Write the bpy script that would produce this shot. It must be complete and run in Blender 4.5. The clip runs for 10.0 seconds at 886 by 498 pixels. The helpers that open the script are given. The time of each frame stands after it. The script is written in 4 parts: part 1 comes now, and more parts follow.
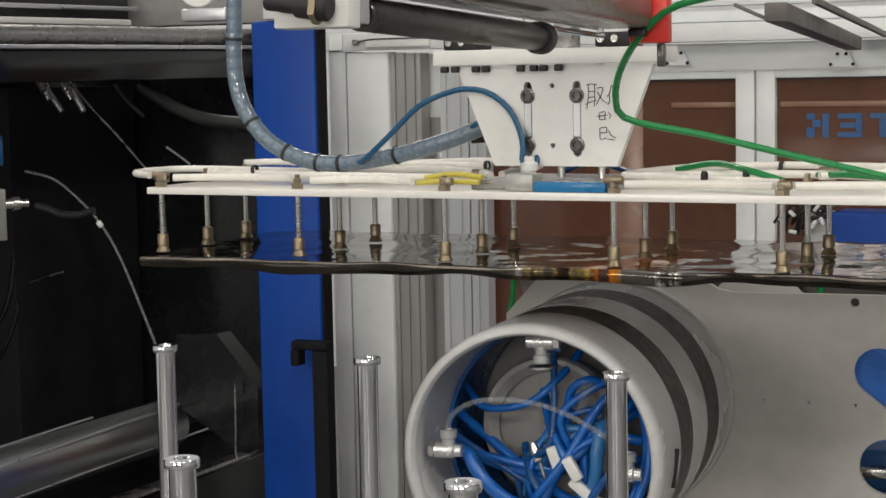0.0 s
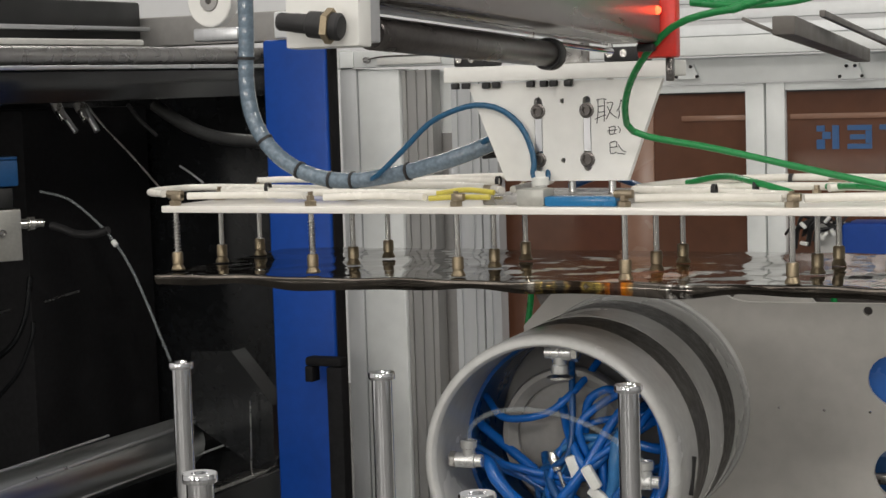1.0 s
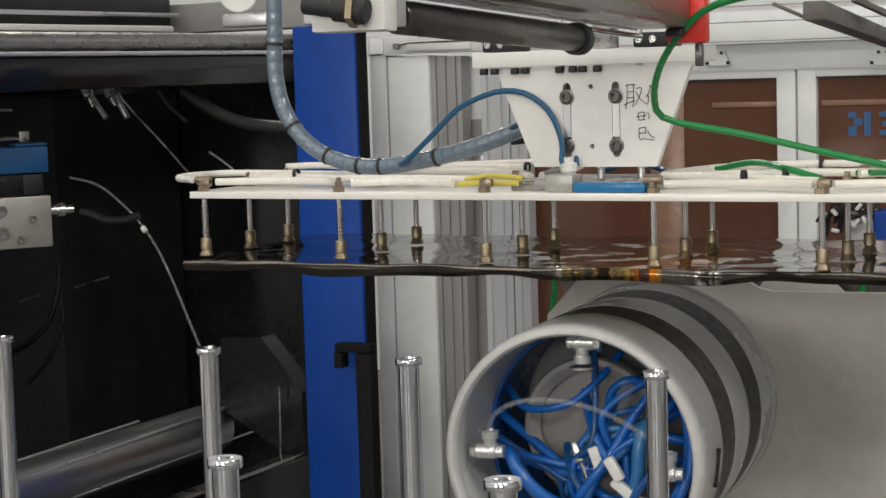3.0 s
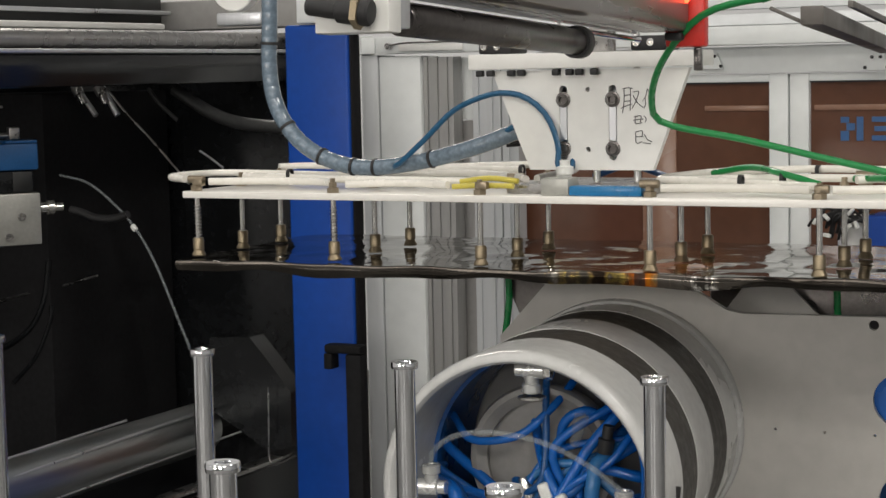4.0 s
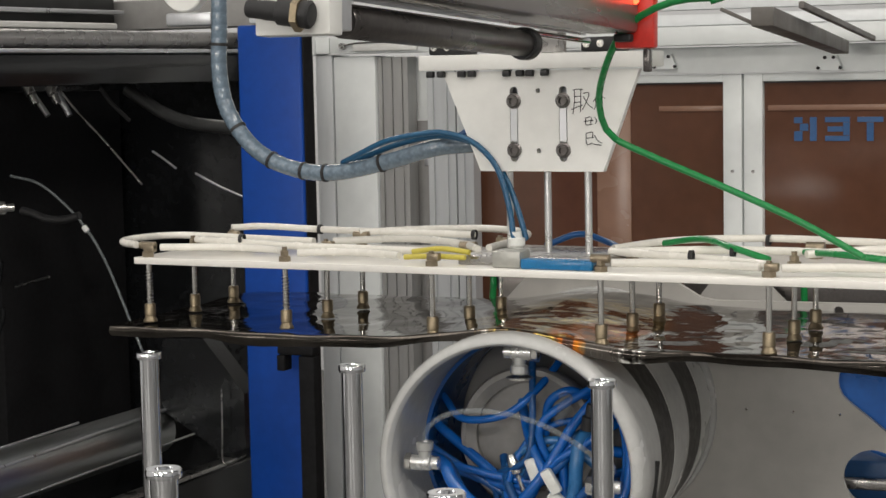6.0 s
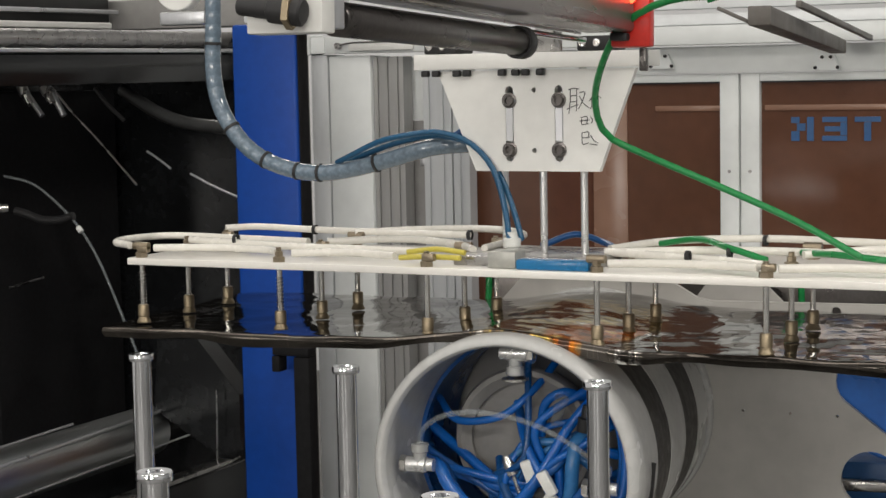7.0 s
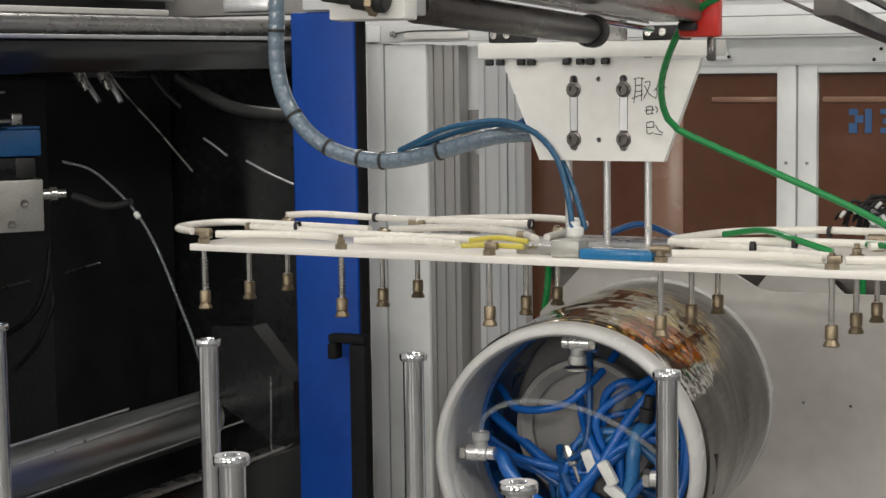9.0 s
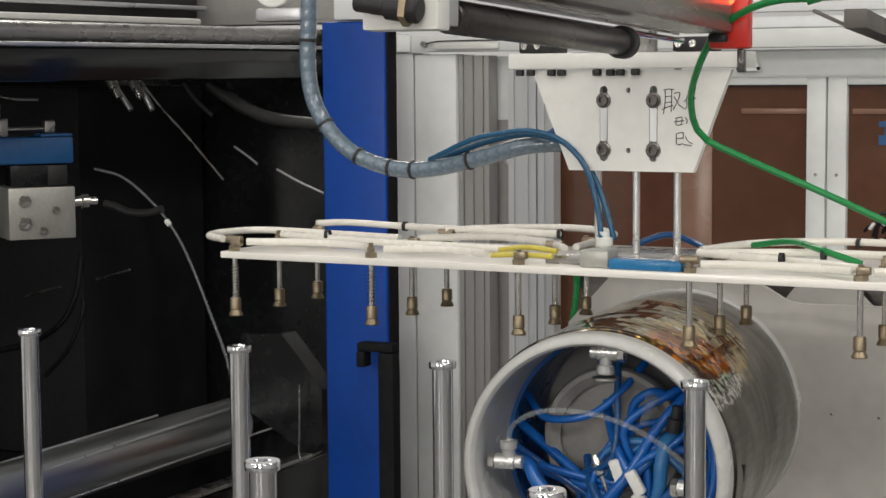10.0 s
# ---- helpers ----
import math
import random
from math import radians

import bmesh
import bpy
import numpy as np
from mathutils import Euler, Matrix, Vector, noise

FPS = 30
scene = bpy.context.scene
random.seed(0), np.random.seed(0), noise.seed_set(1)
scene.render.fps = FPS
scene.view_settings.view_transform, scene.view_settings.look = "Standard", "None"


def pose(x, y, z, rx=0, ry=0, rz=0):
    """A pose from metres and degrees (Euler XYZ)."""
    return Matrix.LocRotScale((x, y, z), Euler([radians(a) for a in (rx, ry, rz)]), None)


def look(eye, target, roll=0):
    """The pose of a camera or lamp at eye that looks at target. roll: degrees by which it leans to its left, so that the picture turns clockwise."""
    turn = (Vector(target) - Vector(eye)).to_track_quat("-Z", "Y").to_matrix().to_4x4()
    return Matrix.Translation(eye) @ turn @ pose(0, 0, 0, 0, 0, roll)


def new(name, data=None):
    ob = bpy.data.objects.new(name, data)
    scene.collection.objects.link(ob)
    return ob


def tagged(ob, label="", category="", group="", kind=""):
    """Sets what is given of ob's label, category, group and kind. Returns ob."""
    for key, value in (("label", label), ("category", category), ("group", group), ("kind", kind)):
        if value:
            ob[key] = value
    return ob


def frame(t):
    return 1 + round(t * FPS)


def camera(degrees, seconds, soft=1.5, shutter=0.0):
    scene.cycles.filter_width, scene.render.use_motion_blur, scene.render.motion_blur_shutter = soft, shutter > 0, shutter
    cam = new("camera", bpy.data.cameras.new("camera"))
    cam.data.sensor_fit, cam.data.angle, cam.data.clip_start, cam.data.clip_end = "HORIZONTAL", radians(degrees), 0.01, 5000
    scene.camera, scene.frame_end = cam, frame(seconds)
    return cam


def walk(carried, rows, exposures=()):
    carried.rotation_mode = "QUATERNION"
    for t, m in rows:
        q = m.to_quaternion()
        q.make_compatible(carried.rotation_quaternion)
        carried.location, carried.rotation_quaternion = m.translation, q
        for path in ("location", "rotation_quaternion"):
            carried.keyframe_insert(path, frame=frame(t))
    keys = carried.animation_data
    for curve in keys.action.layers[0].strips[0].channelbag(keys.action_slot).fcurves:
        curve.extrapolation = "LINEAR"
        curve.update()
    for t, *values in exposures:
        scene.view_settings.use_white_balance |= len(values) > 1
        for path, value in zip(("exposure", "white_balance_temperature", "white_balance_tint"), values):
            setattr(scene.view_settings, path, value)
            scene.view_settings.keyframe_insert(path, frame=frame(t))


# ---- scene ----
cam = camera(27.459, 10.0, soft=1.5, shutter=0.4)


def view(x, y, z, turn, tilt, roll):
    """A camera pose from its place, its turn to the left of +y, its tilt upwards and its roll, in degrees."""
    a, b = radians(turn), radians(tilt)
    way = Vector((-math.sin(a) * math.cos(b), math.cos(a) * math.cos(b), math.sin(b)))
    eye = Vector((x, y, z))
    return look(eye, eye + way, roll)


walk(cam, [
    (0, view(1.2210, -2.4474, 1.3907, 26.591, -5.679, -1.126)),
    (0.5, view(1.2278, -2.4617, 1.3931, 26.728, -5.252, -1.461)),
    (1, view(1.2310, -2.4658, 1.3920, 26.989, -5.174, -1.766)),
    (1.5, view(1.2491, -2.4678, 1.3897, 27.307, -5.287, -1.924)),
    (2, view(1.2440, -2.4633, 1.3897, 27.757, -5.399, -1.955)),
    (2.5, view(1.2392, -2.4596, 1.3878, 28.068, -5.531, -1.885)),
    (4, view(1.2117, -2.4527, 1.3925, 27.489, -5.569, -1.199)),
    (4.5, view(1.2040, -2.4493, 1.3889, 27.273, -5.649, -0.882)),
    (5, view(1.2069, -2.4488, 1.3912, 26.932, -5.701, -0.943)),
    (5.5, view(1.2213, -2.4450, 1.3957, 26.465, -5.662, -1.132)),
    (7, view(1.2161, -2.4182, 1.3938, 26.163, -5.622, -1.162)),
    (7.5, view(1.2080, -2.4223, 1.3926, 26.356, -5.626, -1.094)),
    (8, view(1.1967, -2.4332, 1.3921, 26.687, -5.825, -0.938)),
    (8.5, view(1.1824, -2.4300, 1.3885, 27.008, -5.962, -0.751)),
    (9, view(1.1872, -2.4346, 1.3918, 27.463, -5.910, -0.764)),
    (9.5, view(1.1878, -2.4420, 1.3919, 27.863, -5.692, -0.653)),
    (10, view(1.1912, -2.4478, 1.3923, 28.341, -5.597, -0.451)),
])

# ---- light ----
world = bpy.data.worlds.new("hall_air")
world.use_nodes = True
scene.world = world
world.node_tree.nodes["Background"].inputs[0].default_value = (0.80, 0.86, 0.95, 1)
world.node_tree.nodes["Background"].inputs[1].default_value = 0.14
scene.view_settings.exposure = -0.42


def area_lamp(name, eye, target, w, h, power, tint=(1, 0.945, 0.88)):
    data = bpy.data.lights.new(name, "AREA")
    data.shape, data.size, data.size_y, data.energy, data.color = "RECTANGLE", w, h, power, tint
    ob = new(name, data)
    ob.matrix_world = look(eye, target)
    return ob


for lx, ly, power in ((-4.0, -5.2, 30), (-1.6, -5.2, 40), (1.2, -5.2, 80), (3.8, -4.2, 190), (3.3, -0.4, 110), (-2.6, 3.0, 85)):
    area_lamp("hall_lamp", (lx, ly, 4.2), (lx, ly, 0), 1.8, 0.5, power)
for lx in (-2.1, 0.2):
    area_lamp("hall_lamp", (lx, -1.7, 4.2), (lx, -1.7, 0), 2.0, 1.5, 30)
# added low fill from the south; no window or fitting stands there
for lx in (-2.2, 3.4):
    area_lamp("south_fill_light", (lx, -10.5, 2.7), (0.2, 0, 1.0), 2.4, 1.2, 200)


# ---- materials ----
def mat(name, color, rough=0.5, metal=0.0, var=0.12, scale=12.0, bump=0.0, bscale=60.0, stretch=(1, 1, 1), spec=0.5, coat=0.0):
    """A surface with colour and gloss that vary at two scales, and fine relief."""
    m = bpy.data.materials.new(name)
    m.use_nodes = True
    nt = m.node_tree
    b = nt.nodes["Principled BSDF"]
    tc = nt.nodes.new("ShaderNodeTexCoord")
    mp = nt.nodes.new("ShaderNodeMapping")
    mp.inputs["Scale"].default_value = stretch
    nt.links.new(tc.outputs["Object"], mp.inputs["Vector"])
    n1, n2 = nt.nodes.new("ShaderNodeTexNoise"), nt.nodes.new("ShaderNodeTexNoise")
    n1.inputs["Scale"].default_value, n2.inputs["Scale"].default_value = scale, scale * 9
    n1.inputs["Detail"].default_value = n2.inputs["Detail"].default_value = 4
    mx = nt.nodes.new("ShaderNodeMath")
    mx.operation = "ADD"
    for k, n in enumerate((n1, n2)):
        nt.links.new(mp.outputs[0], n.inputs["Vector"])
        nt.links.new(n.outputs[0], mx.inputs[k])
    rg = nt.nodes.new("ShaderNodeMapRange")
    rg.inputs[1].default_value, rg.inputs[2].default_value = 0.6, 1.4
    rg.inputs[3].default_value, rg.inputs[4].default_value = 1 - var, 1 + var
    nt.links.new(mx.outputs[0], rg.inputs[0])
    hs = nt.nodes.new("ShaderNodeHueSaturation")
    hs.inputs["Color"].default_value = (*color, 1)
    nt.links.new(rg.outputs[0], hs.inputs["Value"])
    nt.links.new(hs.outputs[0], b.inputs["Base Color"])
    rr = nt.nodes.new("ShaderNodeMapRange")
    rr.inputs[1].default_value, rr.inputs[2].default_value = 0.3, 0.7
    rr.inputs[3].default_value, rr.inputs[4].default_value = max(0.02, rough * 0.8), min(1, rough * 1.25)
    nt.links.new(n1.outputs[0], rr.inputs[0])
    nt.links.new(rr.outputs[0], b.inputs["Roughness"])
    b.inputs["Metallic"].default_value = metal
    b.inputs["Specular IOR Level"].default_value = spec
    b.inputs["Coat Weight"].default_value = coat
    if bump:
        n3, bp = nt.nodes.new("ShaderNodeTexNoise"), nt.nodes.new("ShaderNodeBump")
        n3.inputs["Scale"].default_value, bp.inputs["Strength"].default_value = bscale, bump
        bp.inputs["Distance"].default_value = 0.002
        nt.links.new(mp.outputs[0], n3.inputs["Vector"])
        nt.links.new(n3.outputs[0], bp.inputs["Height"])
        nt.links.new(bp.outputs[0], b.inputs["Normal"])
    return m


def glassy(name, color, rough=0.08, alpha=0.35):
    """Thin clear plastic."""
    m = mat(name, color, rough, 0, 0.08, 20)
    b = m.node_tree.nodes["Principled BSDF"]
    b.inputs["Alpha"].default_value = alpha
    return m


GUARDW = mat("guard_white", (0.82, 0.85, 0.84), 0.4, 0, 0.06, 3, 0.04, 60)
WHITE = mat("white_paint", (0.78, 0.78, 0.75), 0.38, 0, 0.06, 5, 0.05, 90)
ACRYLIC = mat("white_acrylic", (0.86, 0.84, 0.79), 0.2, 0, 0.05, 8)
DRUMW = mat("drum_plastic", (0.50, 0.505, 0.495), 0.24, 0, 0.10, 7, 0.05, 120)
PLATE = mat("plate_paint", (0.45, 0.438, 0.412), 0.40, 0, 0.09, 4, 0.05, 150)
ALU = mat("aluminium", (0.62, 0.63, 0.65), 0.33, 0.85, 0.08, 20, 0.1, 120, (1, 1, 0.1))
ALUG = mat("aluminium_panel", (0.80, 0.82, 0.83), 0.45, 0.1, 0.06, 6)
DISCG = mat("inner_disc_grey", (0.23, 0.225, 0.215), 0.4, 0, 0.12, 10)
GREYP = mat("grey_panel", (0.30, 0.295, 0.285), 0.5, 0, 0.10, 6)
CHROME = mat("chrome", (0.72, 0.73, 0.75), 0.07, 1.0, 0.05, 14)
VALVEG = mat("valve_alloy", (0.40, 0.40, 0.37), 0.35, 0.5, 0.15, 14, 0.08, 120)
POSTG = mat("post_grey", (0.56, 0.58, 0.59), 0.42, 0.1, 0.07, 6, 0.05, 90, (1, 1, 0.1))
PROFG = mat("profile_grey", (0.40, 0.40, 0.39), 0.38, 0.4, 0.10, 8, 0.05, 90, (1, 1, 0.1))
STEEL = mat("steel", (0.42, 0.41, 0.40), 0.28, 1.0, 0.14, 25, 0.1, 200)
BEAMG = mat("beam_metal", (0.27, 0.25, 0.24), 0.28, 0.7, 0.10, 8, 0.05, 60, (3, 0.3, 1))
MATTB = mat("matt_black", (0.012, 0.012, 0.013), 0.75, 0, 0.4, 8, 0.1, 30, spec=0.15)
BLUEC = mat("bright_blue_enamel", (0.012, 0.13, 0.50), 0.3, 0, 0.12, 8)
DARKST = mat("dark_steel", (0.13, 0.12, 0.115), 0.3, 0.8, 0.25, 18)
BLACK = mat("black_enamel", (0.009, 0.0098, 0.0108), 0.16, 0, 0.5, 5, 0.10, 9, spec=0.35)
GREYD = mat("dark_grey_plastic", (0.010, 0.011, 0.011), 0.45, 0, 0.2, 6)
# paler than BLACKR: the hose's grey highlights are put into its colour
RUBG = mat("highlit_rubber", (0.035, 0.036, 0.036), 0.38, 0, 0.3, 20)
BLACKR = mat("black_rubber", (0.015, 0.015, 0.016), 0.55, 0, 0.3, 20)
BAND = mat("dark_vacuum_band", (0.050, 0.047, 0.042), 0.5, 0.2, 0.25, 60, 0.3, 400)
BLUE = mat("blue_enamel", (0.003, 0.054, 0.32), 0.42, 0, 0.16, 5, 0.05, 60, spec=0.3)
BLUET = mat("blue_hose", (0.006, 0.065, 0.21), 0.3, 0, 0.12, 20)
HOSEB = mat("dark_blue_hose", (0.006, 0.075, 0.165), 0.28, 0, 0.25, 30)
TUBEB = mat("bright_blue_tube", (0.005, 0.105, 0.42), 0.22, 0, 0.15, 20)
TUBEL = mat("pale_blue_tube", (0.03, 0.15, 0.36), 0.25, 0, 0.15, 20)
NAVY = mat("navy_liner", (0.008, 0.085, 0.30), 0.28, 0, 0.2, 12)
CYANB = mat("light_blue_plastic", (0.010, 0.155, 0.36), 0.3, 0, 0.15, 20)
BLUED = mat("blue_dull", (0.012, 0.085, 0.24), 0.4, 0, 0.15, 20)
GREEN = mat("green_hose", (0.010, 0.22, 0.055), 0.28, 0, 0.12, 20)
GREYH = mat("grey_hose", (0.12, 0.165, 0.21), 0.2, 0, 0.45, 16, 0.35, 34, coat=0.5)
BRONZE = mat("bronze_fitting", (0.30, 0.25, 0.18), 0.34, 0.85, 0.2, 40)
NICKEL = mat("nickel_fitting", (0.62, 0.61, 0.58), 0.22, 0.9, 0.1, 40)
TIEST = mat("tie_bar_steel", (0.46, 0.48, 0.48), 0.36, 1.0, 0.2, 6, 0.1, 40, (1, 0.05, 1))
BRASS = mat("brass", (0.30, 0.245, 0.165), 0.42, 0.85, 0.2, 40)
BROWNP = mat("tinted_panel", (0.122, 0.054, 0.032), 0.10, 0, 0.12, 3)
BROWNL = mat("tinted_panel_light", (0.27, 0.15, 0.10), 0.25, 0, 0.1, 3)
RED = mat("red_plastic", (0.62, 0.03, 0.02), 0.3, 0, 0.12, 20)
YELLOW = mat("yellow_plastic", (0.58, 0.50, 0.08), 0.35, 0, 0.1, 20)
INK = mat("black_ink", (0.02, 0.02, 0.02), 0.6)
TUBEW = mat("milky_tube", (0.76, 0.74, 0.68), 0.25, 0, 0.05, 20)
CLEAR = glassy("clear_tube", (0.38, 0.42, 0.43), 0.03, 0.22)
CONC = mat("concrete_floor", (0.13, 0.13, 0.125), 0.5, 0, 0.2, 2)
TRAYG = mat("tray_grey", (0.13, 0.12, 0.11), 0.5, 0, 0.15, 12)
# for unseen walls; this grey is set for bounce and metal reflections
HALLS = mat("hall_wall_bounce", (0.36, 0.37, 0.38), 0.6, 0, 0.1, 1)
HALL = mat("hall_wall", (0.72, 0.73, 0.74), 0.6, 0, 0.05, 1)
FITM = mat("fitting_plate", (0.66, 0.67, 0.66), 0.24, 0.7, 0.1, 40)
RODST = mat("rod_steel", (0.80, 0.80, 0.79), 0.30, 0.9, 0.05, 30)
FITW = mat("white_fitting", (0.72, 0.73, 0.70), 0.3, 0.0, 0.08, 30)

LED = mat("red_lamp", (0.9, 0.08, 0.04), 0.3)
LED.node_tree.nodes["Principled BSDF"].inputs["Emission Color"].default_value = (1, 0.06, 0.02, 1)
LED.node_tree.nodes["Principled BSDF"].inputs["Emission Strength"].default_value = 9


def film_material():
    """Dark bronze metallised film: gold and orange print near the middle, faint bars, fine wrinkles."""
    m = mat("metallised_film", (0.30, 0.25, 0.20), 0.06, 0.92)
    nt = m.node_tree
    b = nt.nodes["Principled BSDF"]
    add, link = nt.nodes.new, nt.links.new
    uv = add("ShaderNodeUVMap")
    uv.uv_map = "film"

    def noise_at(sx, sy, detail, ox=0.0):
        mp, n = add("ShaderNodeMapping"), add("ShaderNodeTexNoise")
        mp.inputs["Scale"].default_value, mp.inputs["Location"].default_value = (sx, sy, 1), (ox, ox * 0.7, 0)
        n.inputs["Scale"].default_value, n.inputs["Detail"].default_value, n.inputs["Roughness"].default_value = 1.0, detail, 0.6
        link(uv.outputs[0], mp.inputs[0])
        link(mp.outputs[0], n.inputs["Vector"])
        return n

    def ramp(stops):
        r = add("ShaderNodeValToRGB")
        e = r.color_ramp.elements
        while len(e) < len(stops):
            e.new(0.5)
        for k, (p, c) in enumerate(stops):
            e[k].position, e[k].color = p, (*c, 1)
        return r

    def away(x, y, sx, sy):
        """Distance from a point of the film, with its own scale along and across."""
        mp, d = add("ShaderNodeMapping"), add("ShaderNodeVectorMath")
        mp.vector_type = "POINT"
        mp.inputs["Scale"].default_value, mp.inputs["Location"].default_value = (sx, sy, 1), (-x * sx, -y * sy, 0)
        d.operation = "LENGTH"
        link(uv.outputs[0], mp.inputs[0])
        link(mp.outputs[0], d.inputs[0])
        return d.outputs["Value"]

    def summed(x, y, k=1.0):
        n = add("ShaderNodeMath")
        n.operation, n.inputs[1].default_value = "MULTIPLY_ADD", k
        link(x, n.inputs[0])
        link(y, n.inputs[2])
        return n.outputs[0]

    base = ramp(((0.35, (0.05, 0.044, 0.038)), (0.66, (0.15, 0.134, 0.118))))
    link(noise_at(7, 11, 5).outputs[0], base.inputs[0])
    # broken print: dark, gold, yellow and silver flecks drawn out along the film
    gold = ramp(((0.38, (0.05, 0.035, 0.025)), (0.46, (0.34, 0.22, 0.09)), (0.52, (0.66, 0.50, 0.12)), (0.58, (0.22, 0.16, 0.10)), (0.66, (0.80, 0.76, 0.68))))
    link(noise_at(26, 60, 2, 4.2).outputs[0], gold.inputs[0])
    core = ramp(((0.42, (0.10, 0.03, 0.012)), (0.47, (0.60, 0.15, 0.004)), (0.58, (0.58, 0.20, 0.008)), (0.66, (0.80, 0.55, 0.22))))
    link(noise_at(40, 40, 2, 8.0).outputs[0], core.inputs[0])
    heart = add("ShaderNodeMapRange")
    heart.inputs[1].default_value, heart.inputs[2].default_value, heart.inputs[3].default_value, heart.inputs[4].default_value = 1.80, 1.50, 0.0, 1.0
    link(summed(noise_at(30, 30, 3, 3.1).outputs[0], away(0.135, 0.085, 17, 11)), heart.inputs[0])
    pr = add("ShaderNodeMix")
    pr.data_type = "RGBA"
    link(heart.outputs[0], pr.inputs["Factor"])
    link(gold.outputs[0], pr.inputs[6])
    link(core.outputs[0], pr.inputs[7])
    gold = pr
    sheen = add("ShaderNodeMapRange")
    sheen.inputs[3].default_value, sheen.inputs[4].default_value = 0.92, 0.45
    link(heart.outputs[0], sheen.inputs[0])
    link(sheen.outputs[0], b.inputs["Metallic"])
    mask = add("ShaderNodeMapRange")
    mask.inputs[1].default_value, mask.inputs[2].default_value, mask.inputs[3].default_value, mask.inputs[4].default_value = 1.42, 1.30, 0.0, 1.0
    link(summed(noise_at(24, 30, 3, 1.7).outputs[0], away(0.055, 0.19, 6.6, 5.2), 0.7), mask.inputs[0])
    mx = add("ShaderNodeMix")
    mx.data_type = "RGBA"
    link(mask.outputs[0], mx.inputs["Factor"])
    link(base.outputs[0], mx.inputs[6])
    link(gold.outputs[2], mx.inputs[7])
    # crumpled silver band where the print ends
    silver = ramp(((0.44, (0.05, 0.045, 0.04)), (0.50, (0.50, 0.48, 0.45)), (0.56, (0.92, 0.91, 0.88))))
    link(noise_at(75, 75, 3, 6.3).outputs[0], silver.inputs[0])
    edge = add("ShaderNodeMapRange")
    edge.inputs[1].default_value, edge.inputs[2].default_value, edge.inputs[3].default_value, edge.inputs[4].default_value = 1.55, 1.35, 0.0, 1.0
    link(summed(noise_at(34, 34, 3, 5.5).outputs[0], away(0.205, 0.075, 42, 8.5)), edge.inputs[0])
    ms = add("ShaderNodeMix")
    ms.data_type = "RGBA"
    link(edge.outputs[0], ms.inputs["Factor"])
    link(mx.outputs[2], ms.inputs[6])
    link(silver.outputs[0], ms.inputs[7])
    mx = ms
    br = add("ShaderNodeTexBrick")
    br.inputs["Scale"].default_value = 8.0
    br.inputs["Color1"].default_value, br.inputs["Color2"].default_value = (1, 1, 1, 1), (0.8, 0.8, 0.8, 1)
    br.inputs["Mortar"].default_value, br.inputs["Mortar Size"].default_value = (2.2, 2.1, 1.9, 1), 0.010
    link(uv.outputs[0], br.inputs["Vector"])
    ml = add("ShaderNodeMix")
    ml.data_type, ml.blend_type = "RGBA", "MULTIPLY"
    ml.inputs["Factor"].default_value = 0.30
    link(mx.outputs[2], ml.inputs[6])
    link(br.outputs[0], ml.inputs[7])
    link(ml.outputs[2], b.inputs["Base Color"])
    h, bp = add("ShaderNodeMath"), add("ShaderNodeBump")
    h.operation = "ADD"
    link(noise_at(7, 20, 1, 2.0).outputs[0], h.inputs[0])
    link(noise_at(19, 12, 1, 7.0).outputs[0], h.inputs[1])
    link(h.outputs[0], bp.inputs["Height"])
    bp.inputs["Strength"].default_value, bp.inputs["Distance"].default_value = 0.42, 0.0030
    link(bp.outputs[0], b.inputs["Normal"])
    return m


FILM = film_material()



# ---- building blocks ----
def mesh_of(bm, name, material, smooth=True):
    bmesh.ops.recalc_face_normals(bm, faces=bm.faces)
    me = bpy.data.meshes.new(name)
    bm.to_mesh(me)
    bm.free()
    for m in (material if isinstance(material, (list, tuple)) else (material,)):
        me.materials.append(m)
    if smooth:
        for p in me.polygons:
            p.use_smooth = True
        me.set_sharp_from_angle(angle=radians(38))
    return me


def part(name, bm, material, parent=None, label="", m=None, smooth=True):
    """Links a bmesh as one mesh object under a thing or part."""
    ob = new(name, mesh_of(bm, name, material, smooth))
    if parent is not None:
        ob.parent = parent
    if m is not None:
        ob.matrix_local = m
    return tagged(ob, label)


def thing(name, m, label, category, group="", kind=""):
    ob = new(name)
    ob.empty_display_size = 0.05
    ob.matrix_world = m
    return tagged(ob, label, category, group, kind)


def box(x0, x1, y0, y1, z0, z1, bevel=0.0, bm=None, seg=2):
    own = bm is None
    b = bmesh.new()
    bmesh.ops.create_cube(b, size=1, matrix=Matrix.Translation(((x0 + x1) / 2, (y0 + y1) / 2, (z0 + z1) / 2)) @ Matrix.Diagonal((x1 - x0, y1 - y0, z1 - z0, 1)))
    if bevel:
        bmesh.ops.bevel(b, geom=b.edges[:], offset=bevel, segments=seg, affect="EDGES", profile=0.5)
    if own:
        return b
    return merge(bm, b)


def merge(bm, b, m=None):
    """Adds the bmesh b to bm."""
    if m is not None:
        bmesh.ops.transform(b, matrix=m, verts=b.verts)
    me = bpy.data.meshes.new("t")
    b.to_mesh(me)
    b.free()
    bm.from_mesh(me)
    bpy.data.meshes.remove(me)
    return bm


